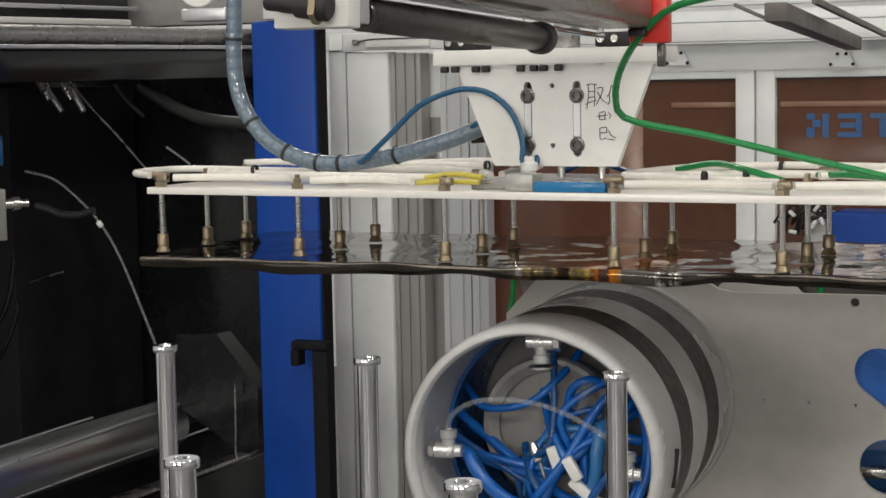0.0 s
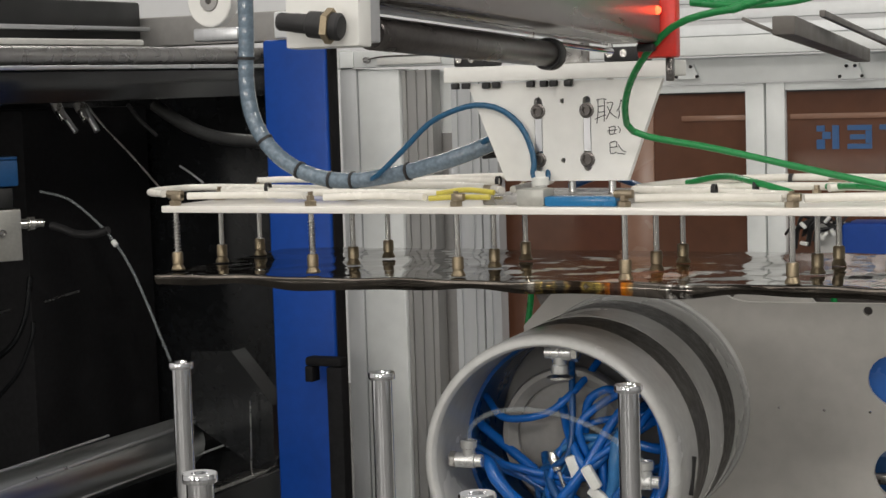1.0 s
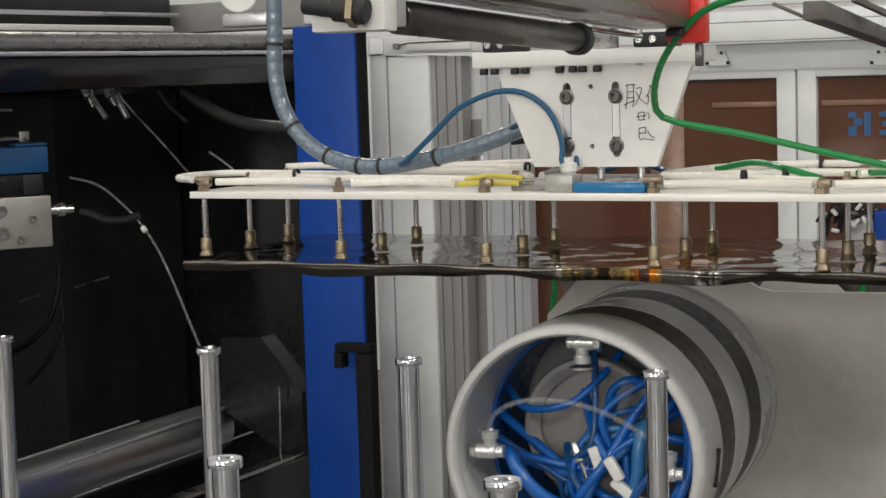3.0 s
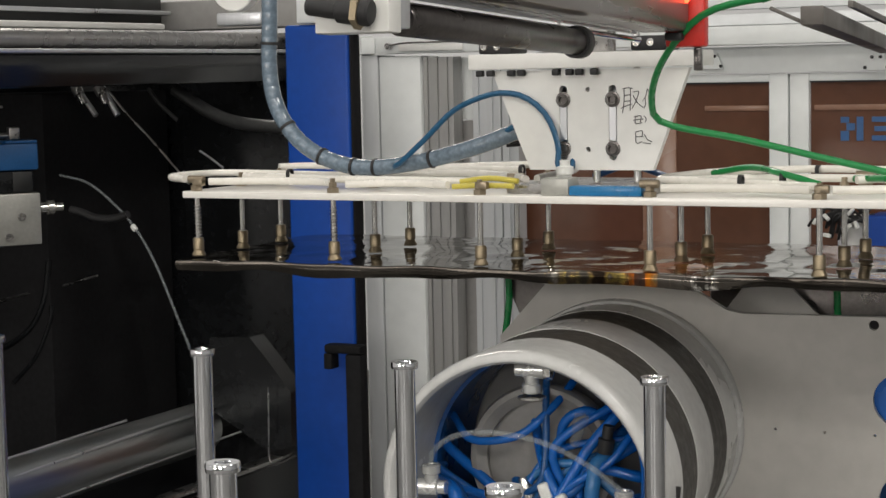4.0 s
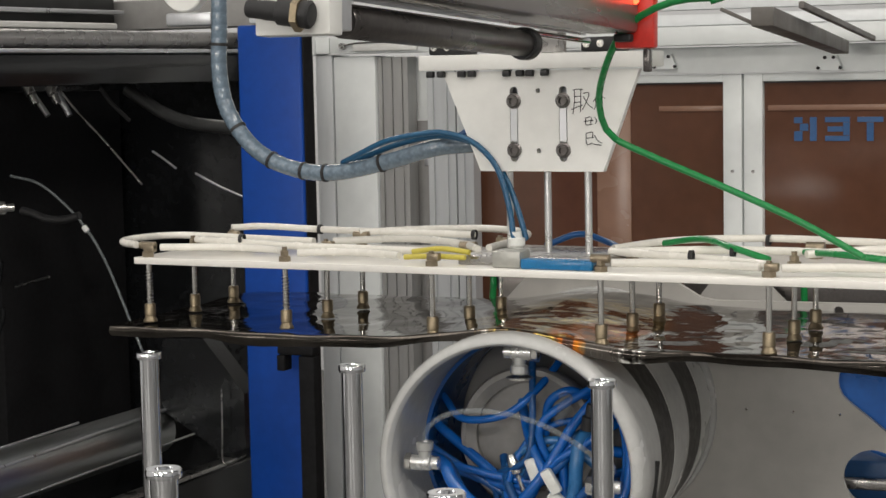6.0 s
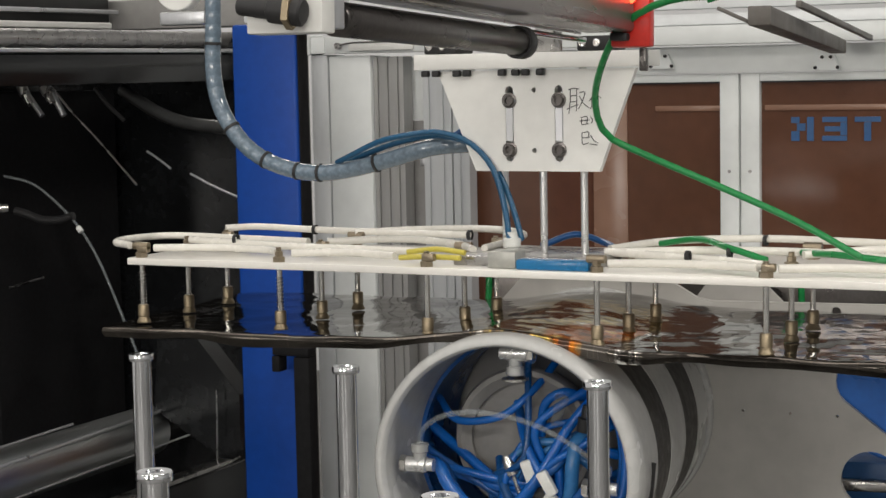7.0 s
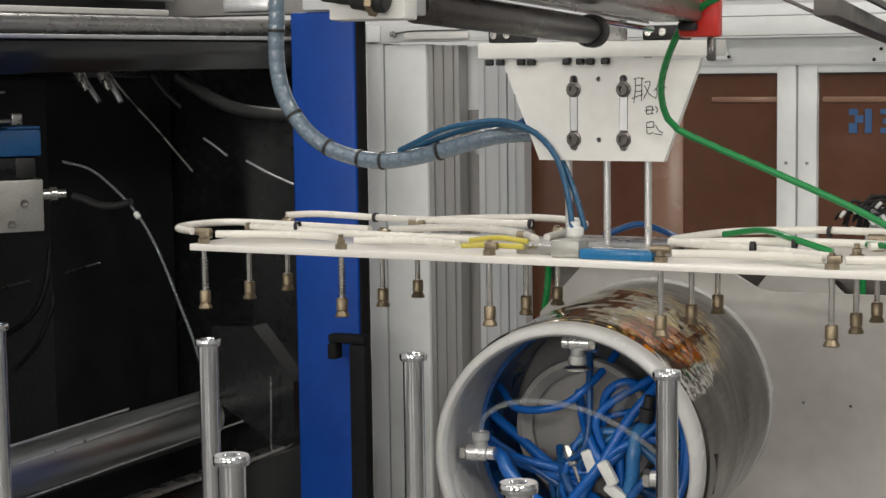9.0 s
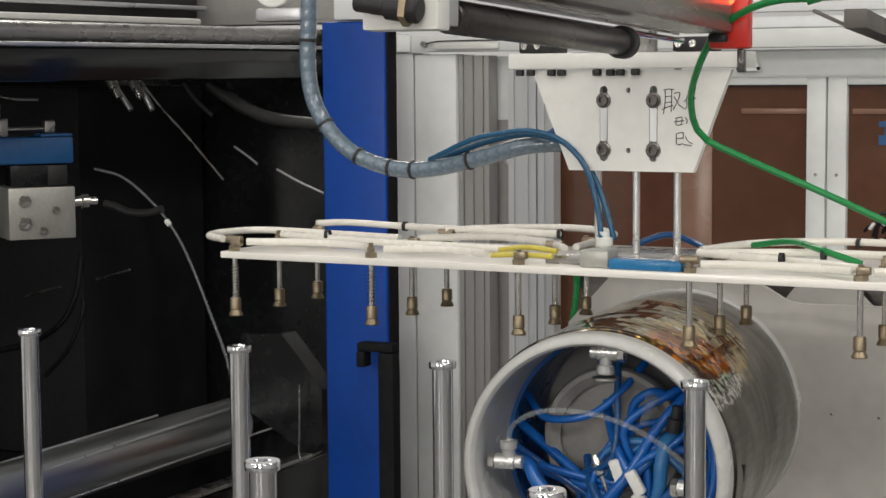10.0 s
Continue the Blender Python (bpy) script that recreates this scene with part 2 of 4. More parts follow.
def lathe(profile, seg=24, bm=None, axis="z"):
    """A turned body from (radius, height) pairs."""
    b = bmesh.new()
    rings = []
    for r, h in profile:
        if r < 1e-6:
            rings.append([b.verts.new((0, 0, h))])
        else:
            rings.append([b.verts.new((r * math.cos(2 * math.pi * k / seg), r * math.sin(2 * math.pi * k / seg), h)) for k in range(seg)])
    for a, c in zip(rings, rings[1:]):
        for k in range(seg):
            l = (k + 1) % seg
            if len(a) == 1 and len(c) == 1:
                continue
            if len(a) == 1:
                b.faces.new((a[0], c[k], c[l]))
            elif len(c) == 1:
                b.faces.new((a[k], a[l], c[0]))
            else:
                b.faces.new((a[k], a[l], c[l], c[k]))
    if axis == "y":
        bmesh.ops.transform(b, matrix=Matrix.Rotation(radians(-90), 4, "X"), verts=b.verts)
    if axis == "x":
        bmesh.ops.transform(b, matrix=Matrix.Rotation(radians(90), 4, "Y"), verts=b.verts)
    return b if bm is None else merge(bm, b)


def rod(r, h, chamfer=0.001, seg=24, z=0.0):
    return lathe([(0, z), (r - chamfer, z), (r, z + chamfer), (r, z + h - chamfer), (r - chamfer, z + h), (0, z + h)], seg)


def spline(points, per=8):
    """A smooth line through the points."""
    p = [Vector(q) for q in points]
    p = [2 * p[0] - p[1]] + p + [2 * p[-1] - p[-2]]
    out = []
    for i in range(1, len(p) - 2):
        a, b, c, d = p[i - 1:i + 3]
        for k in range(per):
            t = k / per
            out.append(0.5 * (2 * b + (c - a) * t + (2 * a - 5 * b + 4 * c - d) * t * t + (3 * b - a - 3 * c + d) * t ** 3))
    out.append(p[-2])
    return out


def even(points, n):
    """n + 1 points at equal steps along a line."""
    lens = [0.0]
    for a, b in zip(points, points[1:]):
        lens.append(lens[-1] + (b - a).length)
    out, j = [], 0
    for k in range(n + 1):
        s = lens[-1] * k / n
        while j < len(lens) - 2 and lens[j + 1] < s:
            j += 1
        w = (s - lens[j]) / max(1e-9, lens[j + 1] - lens[j])
        out.append(points[j].lerp(points[j + 1], w))
    return out


def tube(points, r, seg=10, per=8, rings=None, bm=None):
    """A hose along a smooth line; rings: (step, depth) for ribbed hose."""
    line = spline(points, per)
    if rings:
        total = sum((b - a).length for a, b in zip(line, line[1:]))
        line = even(line, max(8, int(total / rings[0]) * 2))
    b = bmesh.new()
    side, prev = None, None
    for i, q in enumerate(line):
        d = (line[min(i + 1, len(line) - 1)] - line[max(i - 1, 0)]).normalized()
        if side is None:
            side = d.orthogonal().normalized()
        side = (side - d * side.dot(d)).normalized()
        up = d.cross(side)
        rad = r - (rings[1] if rings and i % 2 else 0)
        ring = [b.verts.new(q + (side * math.cos(2 * math.pi * k / seg) + up * math.sin(2 * math.pi * k / seg)) * rad) for k in range(seg)]
        if prev:
            for k in range(seg):
                b.faces.new((prev[k], prev[(k + 1) % seg], ring[(k + 1) % seg], ring[k]))
        else:
            b.faces.new(ring)
        prev = ring
    b.faces.new(prev)
    return b if bm is None else merge(bm, b)


def prism(outline, y0, y1, holes=(), bevel=0.0):
    """A plate from an outline in x and z, y0 to y1 thick, with holes as further outlines."""
    b = bmesh.new()
    edges = []
    for ring in (outline, *holes):
        vs = [b.verts.new((x, y0, z)) for x, z in ring]
        edges += [b.edges.new((vs[k], vs[(k + 1) % len(vs)])) for k in range(len(vs))]
    bmesh.ops.triangle_fill(b, edges=edges, use_beauty=True, use_dissolve=False, normal=(0, -1, 0))
    ext = bmesh.ops.extrude_face_region(b, geom=b.faces[:])
    bmesh.ops.translate(b, verts=[v for v in ext["geom"] if isinstance(v, bmesh.types.BMVert)], vec=(0, y1 - y0, 0))
    return b


def disc(cx, cz, r, n=24):
    return [(cx + r * math.cos(2 * math.pi * k / n), cz + r * math.sin(2 * math.pi * k / n)) for k in range(n)]


def slot(cx, z0, z1, r, n=8):
    return [(cx + r * math.cos(math.pi * k / n), z1 + r * math.sin(math.pi * k / n)) for k in range(n + 1)] + \
           [(cx - r * math.cos(math.pi * k / n), z0 - r * math.sin(math.pi * k / n)) for k in range(n + 1)]


def screw(r=0.005, h=0.005, seg=12):
    """A socket-head screw that points along -y."""
    return lathe([(0, 0), (r, 0), (r, h - 0.0008), (r - 0.0008, h), (r * 0.55, h), (r * 0.5, h * 0.4), (0, h * 0.4)], seg)


FRONT = Matrix.Rotation(radians(90), 4, "X")   # turns +z to -y
I4 = Matrix.Identity(4)

# ---- hall ----
def slab(name, x0, x1, y0, y1, z0, z1, material, label, category="wall", bevel=0.0):
    ob = part(name, box(x0, x1, y0, y1, z0, z1, bevel), material)
    return tagged(ob, label, category, "", "structure")


slab("floor", -5, 6, -13, 5, -0.1, 0, CONC, "grey concrete factory floor", "floor")
slab("ceiling", -5, 6, -13, 5, 4.3, 4.4, HALL, "white factory hall ceiling", "ceiling")
slab("wall_north", -5, 6, 4.9, 5, 0, 4.3, HALL, "white factory hall wall")
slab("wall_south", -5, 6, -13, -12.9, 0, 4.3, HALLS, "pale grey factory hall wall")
slab("wall_west", -5, -4.9, -12.9, 4.9, 0, 4.3, HALL, "white factory hall wall")
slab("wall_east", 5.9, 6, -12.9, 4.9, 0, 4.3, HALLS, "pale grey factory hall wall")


# ---- guarding frame and doors at the back ----
def profile(w, d, h, slots=2, groove=0.006):
    """An upright aluminium extrusion with grooves in its front face; its foot is at the origin, front at y = 0."""
    pts = [(-w / 2, d), (-w / 2, 0)]
    for k in range(slots):
        c = -w / 2 + w * (k + 0.5) / slots
        pts += [(c - groove / 2, 0), (c - groove / 2, 0.006), (c + groove / 2, 0.006), (c + groove / 2, 0)]
    pts += [(w / 2, 0), (w / 2, d)]
    b = bmesh.new()
    f = b.faces.new([b.verts.new((x, y, 0)) for x, y in pts])
    e = bmesh.ops.extrude_face_region(b, geom=[f])
    bmesh.ops.translate(b, verts=[v for v in e["geom"] if isinstance(v, bmesh.types.BMVert)], vec=(0, 0, h))
    return b


YD = 1.80
guard = thing("guard_frame", pose(0, YD, 0), "white and aluminium machine guarding frame with grooved profiles", "frame")
part("post", box(-1.181, -1.130, -0.10, 0.0, 0.0, 1.44, 0.004), POSTG, guard, "light grey upright edge strip")
part("post", box(-1.127, -1.004, -0.10, 0.02, 0.0, 1.436, 0.005), GUARDW, guard, "broad white painted upright")
part("post", profile(0.086, 0.05, 1.432, 3), PROFG, guard, "grooved grey aluminium upright", pose(-0.958, -0.09, 0))
part("panel", box(-0.975, -0.865, -0.03, -0.01, 1.27, 1.43, 0.002), GUARDW, guard, "white cover panel")
part("panel", box(-0.975, -0.865, -0.028, -0.012, 0.0, 1.266, 0.002), GREYP, guard, "grey cover panel")
part("panel_lock", box(-0.900, -0.884, -0.036, -0.029, 1.150, 1.175, 0.002), ALU, guard, "small metal lock")
for x, w in ((-0.828, 0.078), (-0.762, 0.045)):
    part("post", profile(w, 0.042, 1.435, 1 if w < 0.05 else 2, 0.008), POSTG, guard, "pale grooved aluminium upright", pose(x, -0.075, 0))
part("header", box(-1.128, 1.4, -0.115, -0.035, 1.442, 1.486, 0.003), GUARDW, guard, "white horizontal header beam")
for z, h in ((1.486, 0.03), (1.524, 0.035), (1.565, 0.05)):
    part("header", box(-0.70, 1.4, -0.06, 0.0, z + 0.003, z + h, 0.003), ALUG, guard, "pale aluminium header rail")
part("header", box(-0.70, 1.4, -0.045, 0.02, 1.375, 1.438, 0.003), GUARDW, guard, "white door track beam")
part("header", box(-1.172, -1.1305, -0.113, -0.037, 1.443, 1.486, 0.003), GUARDW, guard, "white header end piece")
part("bracket", box(-1.187, -1.1735, -0.125, -0.04, 1.440, 1.492, 0.003), GUARDW, guard, "white corner bracket")
part("latch_bar", box(-1.055, -0.87, -0.124, -0.1165, 1.448, 1.466, 0.002), WHITE, guard, "white flat latch bar")
part("latch_rod", tube([(-1.09, -0.121, 1.462), (-1.04, -0.124, 1.469), (-0.95, -0.124, 1.470), (-0.87, -0.124, 1.470)], 0.0022), DARKST, guard, "thin dark latch rod")
bm = lathe([(0, 0), (0.008, 0), (0.008, 0.012), (0, 0.012)], 12)
part("latch_knob", bm, STEEL, guard, "", pose(-1.085, -0.118, 1.462, 90))


def guard_door(x0, x1, lit):
    """A sliding door: white stiles and rails round a tinted brown panel."""
    d = thing("guard_door", pose(x0, YD, 0), "white framed sliding guard door with tinted brown panel", "door", "guard doors")
    w, z0, z1, s = x1 - x0, 0.3, 1.372, 0.046
    part("stile", box(0, s, -0.03, 0.01, z0, z1, 0.002), GUARDW, d)
    part("stile", box(w - s, w, -0.03, 0.01, z0, z1, 0.002), GUARDW, d)
    part("rail", box(s, w - s, -0.029, 0.009, z1 - 0.018, z1, 0.002), GUARDW, d)
    part("rail", box(s, w - s, -0.029, 0.009, z0, z0 + 0.05, 0.002), GUARDW, d)
    part("gasket", box(s, w - s, -0.020, -0.012, z1 - 0.022, z1 - 0.0185), BLACKR, d)
    part("panel", box(s, w - s, -0.012, -0.004, z0 + 0.05, z1 - 0.022), BROWNP, d, "glossy tinted brown panel")
    part("batten", box(*lit, -0.016, -0.0125, 1.284, 1.297, 0.001), BROWNL, d, "pale brown batten")
    for z in (1.14, 0.9):
        for x in (s / 2, w - s / 2):
            part("screw", screw(0.004, 0.003), STEEL, d, "", pose(x, -0.03, z) @ FRONT)
    return d


door_a = guard_door(-0.80, -0.052, (0.535, 0.703))
door_b = guard_door(-0.047, 0.70, (0.055, 0.70))
# a paler brown strip laid over the first door's tinted panel
part("strip", box(0.372, 0.462, -0.017, -0.0125, 0.36, 1.345, 0.001), BROWNL, door_a, "paler brown strip")
# blue mark on the second door: plain bars
for x0, x1, z0, z1 in ((0.120, 0.140, 1.254, 1.268), (0.134, 0.154, 1.236, 1.253), (0.120, 0.140, 1.212, 1.235), (0.158, 0.174, 1.212, 1.268),
                       (0.194, 0.252, 1.256, 1.268), (0.194, 0.252, 1.212, 1.224), (0.237, 0.252, 1.225, 1.255), (0.200, 0.236, 1.234, 1.246),
                       (0.270, 0.330, 1.256, 1.268), (0.292, 0.308, 1.212, 1.255)):
    part("mark_bar", box(x0 - 0.002, x1 - 0.002, -0.0145, -0.0125, z0, z1), BLUED, door_b, "blue lettering bar")


def door_hanger(x, dz):
    d = thing("door_hanger", pose(x, YD - 0.05, 1.405 + dz), "white door hanger plate with black screws", "hanger", "door hangers")
    part("plate", prism([(-0.03, -0.018), (0.035, -0.018), (0.02, 0.018), (-0.012, 0.018)], -0.008, 0.0), GUARDW, d)
    for px, pz in ((-0.022, -0.012), (0.03, -0.012), (-0.006, 0.012), (0.014, 0.012)):
        part("screw", screw(0.004, 0.005), BLACKR, d, "black screw", pose(px, -0.008, pz) @ FRONT)


for x, dz in ((-0.238, 0.0), (0.162, -0.010), (0.56, -0.016)):
    door_hanger(x, dz)


# ---- blue column ----
col = thing("blue_column", pose(-0.815, 0.98, 0), "blue enamelled steel machine column", "column")
part("body", box(-0.095, 0.063, -0.08, -0.035, 0.0, 1.500, 0.007, seg=3), BLUE, col)
# black strip laid over the blue side face to give its shade
part("side_shade", box(0.0635, 0.067, -0.074, -0.035, 0.0, 1.496, 0.001), MATTB, col, "dark strip in place of the shaded column side")
part("cap_beam", box(-0.06, 0.16, -0.085, -0.01, 1.503, 1.56, 0.004), ALUG, col, "pale grey cap beam")
hd = thing("black_handle", pose(-0.742, 0.90, 0.0), "black angled bar handle beside the blue column", "handle")
part("bar", box(-0.001, 0.037, -0.06, -0.03, 0.0, 0.798, 0.004), MATTB, hd)
part("hook", box(-0.052, 0.037, -0.062, -0.028, 0.799, 0.818, 0.005), MATTB, hd)
part("hook_tip", box(-0.053, -0.034, -0.062, -0.028, 0.764, 0.798, 0.003), MATTB, hd)

# ---- black moulding machine ----
press = thing("moulding_machine", pose(0, 0, 0), "black enamelled moulding machine with chrome tie bar", "machine")
part("back_panel", box(-2.6, -1.22, 1.66, 1.76, 0.0, 1.505, 0.004), BLACK, press)
part("side_panel", box(-2.6, -2.5, -0.6, 1.66, 0.0, 1.505, 0.004), BLACK, press)
part("bed", box(-2.5, -1.24, 0.2, 1.6, 0.0, 0.42, 0.01), BLACK, press)
part("platen", box(-2.45, -1.75, 1.1, 1.62, 0.42, 1.36, 0.004), MATTB, press)
part("rail_beam", box(-1.42, -1.28, -0.3, 1.60, 1.378, 1.447, 0.006), BLACK, press, "black square rail beam")
part("rail_cap", box(-1.43, -1.275, -0.3, 1.62, 1.449, 1.459, 0.003), ALU, press, "bright metal rail strip")
part("rail", lathe([(0, 0), (0.02, 0), (0.02, 1.9), (0, 1.9)], 20, axis="y"), STEEL, press, "polished steel rail", pose(-1.36, -0.3, 1.484))
# white puts the bright reflected streak into the cover's colour
part("rail_cover", box(-1.70, -1.55, 0.0, 1.35, 1.515, 1.53, 0.004), WHITE, press, "sheet metal cover, white for its bright streak")
part("rail_cover", box(-1.60, -1.47, 0.1, 1.62, 1.488, 1.50, 0.004), STEEL, press, "polished sheet metal cover")
part("rail_seal", box(-1.45, -1.385, -0.3, 1.62, 1.462, 1.482, 0.003), BLACKR, press, "black rail seal")
part("rail_housing", box(-2.45, -1.74, -0.4, 1.6, 1.535, 1.64, 0.008), GREYD, press, "dark grey upper rail housing")
part("rail_lip", box(-1.738, -1.71, -0.4, 1.6, 1.56, 1.572, 0.003), ALU, press, "bright rail lip")
part("cross_beam", box(-2.5, -1.2, 1.64, 1.74, 1.52, 1.60, 0.006), GREYP, press, "grey cross beam")
part("tie_bar", lathe([(0, 0), (0.058, 0), (0.06, 0.002), (0.06, 0.99), (0, 0.99)], 32, axis="y"), TIEST, press, "thick polished steel tie bar", pose(-1.33, 0.15, 0.545))
part("tie_nut", lathe([(0, 0), (0.050, 0), (0.050, 0.15), (0, 0.15)], 6, axis="y"), MATTB, press, "", pose(-1.33, 1.141, 0.545))
# thin rods draw the lamp highlights along the polished tie bar
for pts, r in (([(-1.285, 0.15, 0.571), (-1.285, 0.7, 0.586), (-1.285, 1.29, 0.602)], 0.0042), ([(-1.335, 0.15, 0.600), (-1.335, 0.5, 0.606), (-1.335, 0.85, 0.612)], 0.003), ([(-1.279, 0.15, 0.499), (-1.279, 0.7, 0.509), (-1.279, 1.29, 0.520)], 0.0028)):
    part("tie_bar_glint", tube(pts, r, 10, 4), ALU, press, "thin bright rod drawn as a highlight on the tie bar")
part("guide_strip", box(-1.24, -1.2, 0.15, 1.3, 0.44, 0.45, 0.002), STEEL, press)

# ---- valve block on the press ----
vb = thing("valve_block", pose(-1.466, 0.74, 1.0, 0, 0, 55), "aluminium valve block with blue solenoid head", "valve")
part("body", box(-0.150, 0.0, 0.0, 0.12, 0.026, 0.142, 0.003), VALVEG, vb)
part("neck", box(-0.142, -0.012, 0.006, 0.11, 0.144, 0.192, 0.003), BLACK, vb, "black valve neck")
part("neck_plate", box(-0.060, -0.016, 0.002, 0.0055, 0.146, 0.190, 0.001), GREYD, vb)
part("head", box(-0.19, -0.002, -0.004, 0.12, 0.194, 0.254, 0.005), BLUED, vb, "blue solenoid head")
part("head_lip", box(-0.075, -0.004, -0.006, 0.06, 0.2545, 0.261, 0.002), BLUED, vb)
for x, h in ((-0.155, 0.04), (-0.050, 0.034)):
    part("stud", box(x - 0.012, x + 0.012, 0.01, 0.035, 0.262 if x > -0.1 else 0.2545, 0.256 + h, 0.003), STEEL, vb)
part("terminal", lathe([(0, 0), (0.010, 0), (0.010, 0.03), (0.006, 0.032), (0.006, 0.07), (0, 0.07)], 14), STEEL, vb, "steel terminal", pose(-0.165, 0.03, 0.297))
part("cross_pin", lathe([(0, 0), (0.006, 0), (0.006, 0.09), (0, 0.09)], 12, axis="x"), STEEL, vb, "", pose(-0.142, 0.022, 0.272))
part("wire", tube([(-0.16, 0.03, 0.345), (-0.12, 0.03, 0.338), (-0.07, 0.03, 0.336)], 0.003), STEEL, vb)
for x, z, r in ((-0.115, 0.112, 0.014), (-0.115, 0.062, 0.015), (-0.045, 0.090, 0.009), (-0.075, 0.045, 0.009)):
    part("screw", screw(r, 0.007), STEEL, vb, "", pose(x, 0, z) @ FRONT)
part("pipe_fitting", lathe([(0, 0), (0.013, 0), (0.013, 0.018), (0.017, 0.020), (0.017, 0.034), (0.010, 0.036), (0.010, 0.055), (0, 0.055)], 16, axis="x"), NICKEL, vb, "", pose(0.0, 0.02, 0.106))

# ---- stack posts ----
def stack_post(x, y):
    d = thing("stack_post", pose(x, y, 0), "polished chrome stack guide post with a flat cap", "post", "stack posts")
    part("shaft", rod(0.0125, 1.038), CHROME, d)
    part("cap", lathe([(0, 1.036), (0.0160, 1.036), (0.0165, 1.038), (0.0165, 1.043), (0.0155, 1.0445), (0.008, 1.0445), (0.0075, 1.041), (0, 1.041)], 28), CHROME, d, "flat drilled steel cap")
    return d


for x, y in ((-0.482, -0.545), (-0.134, -0.545), (0.163, -0.545), (0.485, -0.545), (0.283, -1.11), (0.561, -1.10)):
    stack_post(x, y)
tb = thing("stack_table", pose(0, 0, 0), "grey steel table under the stack posts", "table")
part("top", box(-0.6, 0.75, -1.25, -0.42, 0.30, 0.33, 0.004), GREYP, tb)
for x in (-0.56, 0.71):
    for y in (-1.21, -0.46):
        part("leg", box(x - 0.02, x + 0.02, y - 0.02, y + 0.02, 0, 0.299, 0.003), DARKST, tb)

# ---- gantry arm over the gripper ----
arm = thing("gantry_arm", pose(0.428, -1.02, 1.466, -1.74, 0, 5.7), "grey aluminium gantry arm with dark cylinder and end block", "gantry")
part("beam", box(-0.035, 0.035, -0.02, 0.92, 0.002, 0.10, 0.006), BEAMG, arm, "grey metal slide beam")
part("beam_edge", box(-0.040, -0.036, -0.02, 0.91, 0.0, 0.012, 0.001), ALU, arm, "bright lower edge strip")
part("cylinder", lathe([(0, 0), (0.0135, 0), (0.015, 0.002), (0.015, 0.532), (0.0135, 0.535), (0.006, 0.535), (0.006, 0.531), (0, 0.531)], 28, axis="y"), DARKST, arm, "dark polished cylinder", pose(0.0, 0.0, -0.026))
part("cylinder_cap", lathe([(0.0155, 0), (0.0185, 0), (0.019, 0.002), (0.019, 0.020), (0.0175, 0.022), (0.010, 0.022), (0.010, 0.012), (0.0155, 0.012), (0.0155, 0)], 28, axis="y"), BLACKR, arm, "black cylinder end cap", pose(0.0, 0.516, -0.026))
part("guide_bar", lathe([(0, 0), (0.004, 0), (0.004, 0.9), (0, 0.9)], 12, axis="y"), CHROME, arm, "thin bright guide bar", pose(-0.03, 0.0, -0.008))
part("end_block", box(-0.046, 0.024, -0.080, -0.052, -0.041, 0.08, 0.002), WHITE, arm, "white machined end block")
part("block_cheek", box(-0.02, 0.020, -0.051, -0.022, -0.036, 0.08, 0.002), ALU, arm)
part("damper", lathe([(0, 0), (0.007, 0), (0.008, 0.002), (0.008, 0.014), (0.0085, 0.016), (0.0085, 0.028), (0.0115, 0.030), (0.012, 0.058), (0.010, 0.060), (0, 0.060)], 20, axis="x"), BLACKR, arm, "black shock absorber", pose(-0.045, -0.095, -0.018, 0, 7, 0))
part("damper_nut", lathe([(0.0122, 0), (0.0155, 0), (0.0155, 0.006), (0.0122, 0.006), (0.0122, 0)], 6, axis="x"), BRASS, arm, "", pose(0.0, -0.095, -0.0235, 0, 7, 0))
part("sensor", box(0.0, 0.055, 0.924, 0.950, -0.018, 0.075, 0.004), RED, arm, "red sensor block")
part("sensor_cap", box(0.006, 0.030, 0.895, 0.915, -0.010, 0.001, 0.003), BLACKR, arm)
part("sensor_foot", box(0.038, 0.048, 0.930, 0.945, -0.05, -0.0185, 0.002), DARKST, arm)
part("sensor_lamp", lathe([(0, 0), (0.006, 0), (0.006, 0.003), (0.003, 0.006), (0, 0.006)], 14), LED, arm, "glowing red indicator lamp", pose(0.0355, 0.895, 0.045, 0, 90, 0))
part("label_plate", box(0.0353, 0.0365, 0.19, 0.25, 0.020, 0.060), RED, arm, "red warning plate")

# ---- bracket plate ----
br = thing("bracket_plate", pose(0.148, 0.075, 0), "white trapezoid bracket plate with slots and dark bolts", "bracket")
outline = [(-0.160, 1.392), (-0.098, 1.241), (0.102, 1.241), (0.160, 1.392)]
holes = [slot(-0.041, 1.262, 1.362, 0.0065), slot(0.039, 1.262, 1.362, 0.0065), disc(-0.001, 1.362, 0.004, 12), disc(-0.001, 1.272, 0.004, 12)]
part("plate", prism(outline, 0, 0.012, holes), WHITE, br)
for x in (-0.041, 0.039):
    part("slot_bar", box(x - 0.0055, x + 0.0055, -0.0005, 0.02, 1.286, 1.336), ALU, br)
    for z in (1.347, 1.273):
        part("bolt", lathe([(0, 0), (0.0118, 0), (0.0118, 0.0015), (0.0088, 0.002), (0.0085, 0.006), (0.0078, 0.007), (0.005, 0.007), (0.0048, 0.003), (0, 0.003)], 20), DARKST, br, "dark socket bolt", pose(x, 0, z) @ FRONT)
part("tower", box(-0.006, 0.026, 0.02, 0.05, 1.4185, 1.52, 0.002), STEEL, br)
part("top_plate", box(-0.195, 0.172, -0.012, 0.075, 1.3945, 1.418, 0.002), WHITE, br, "white mounting plate")
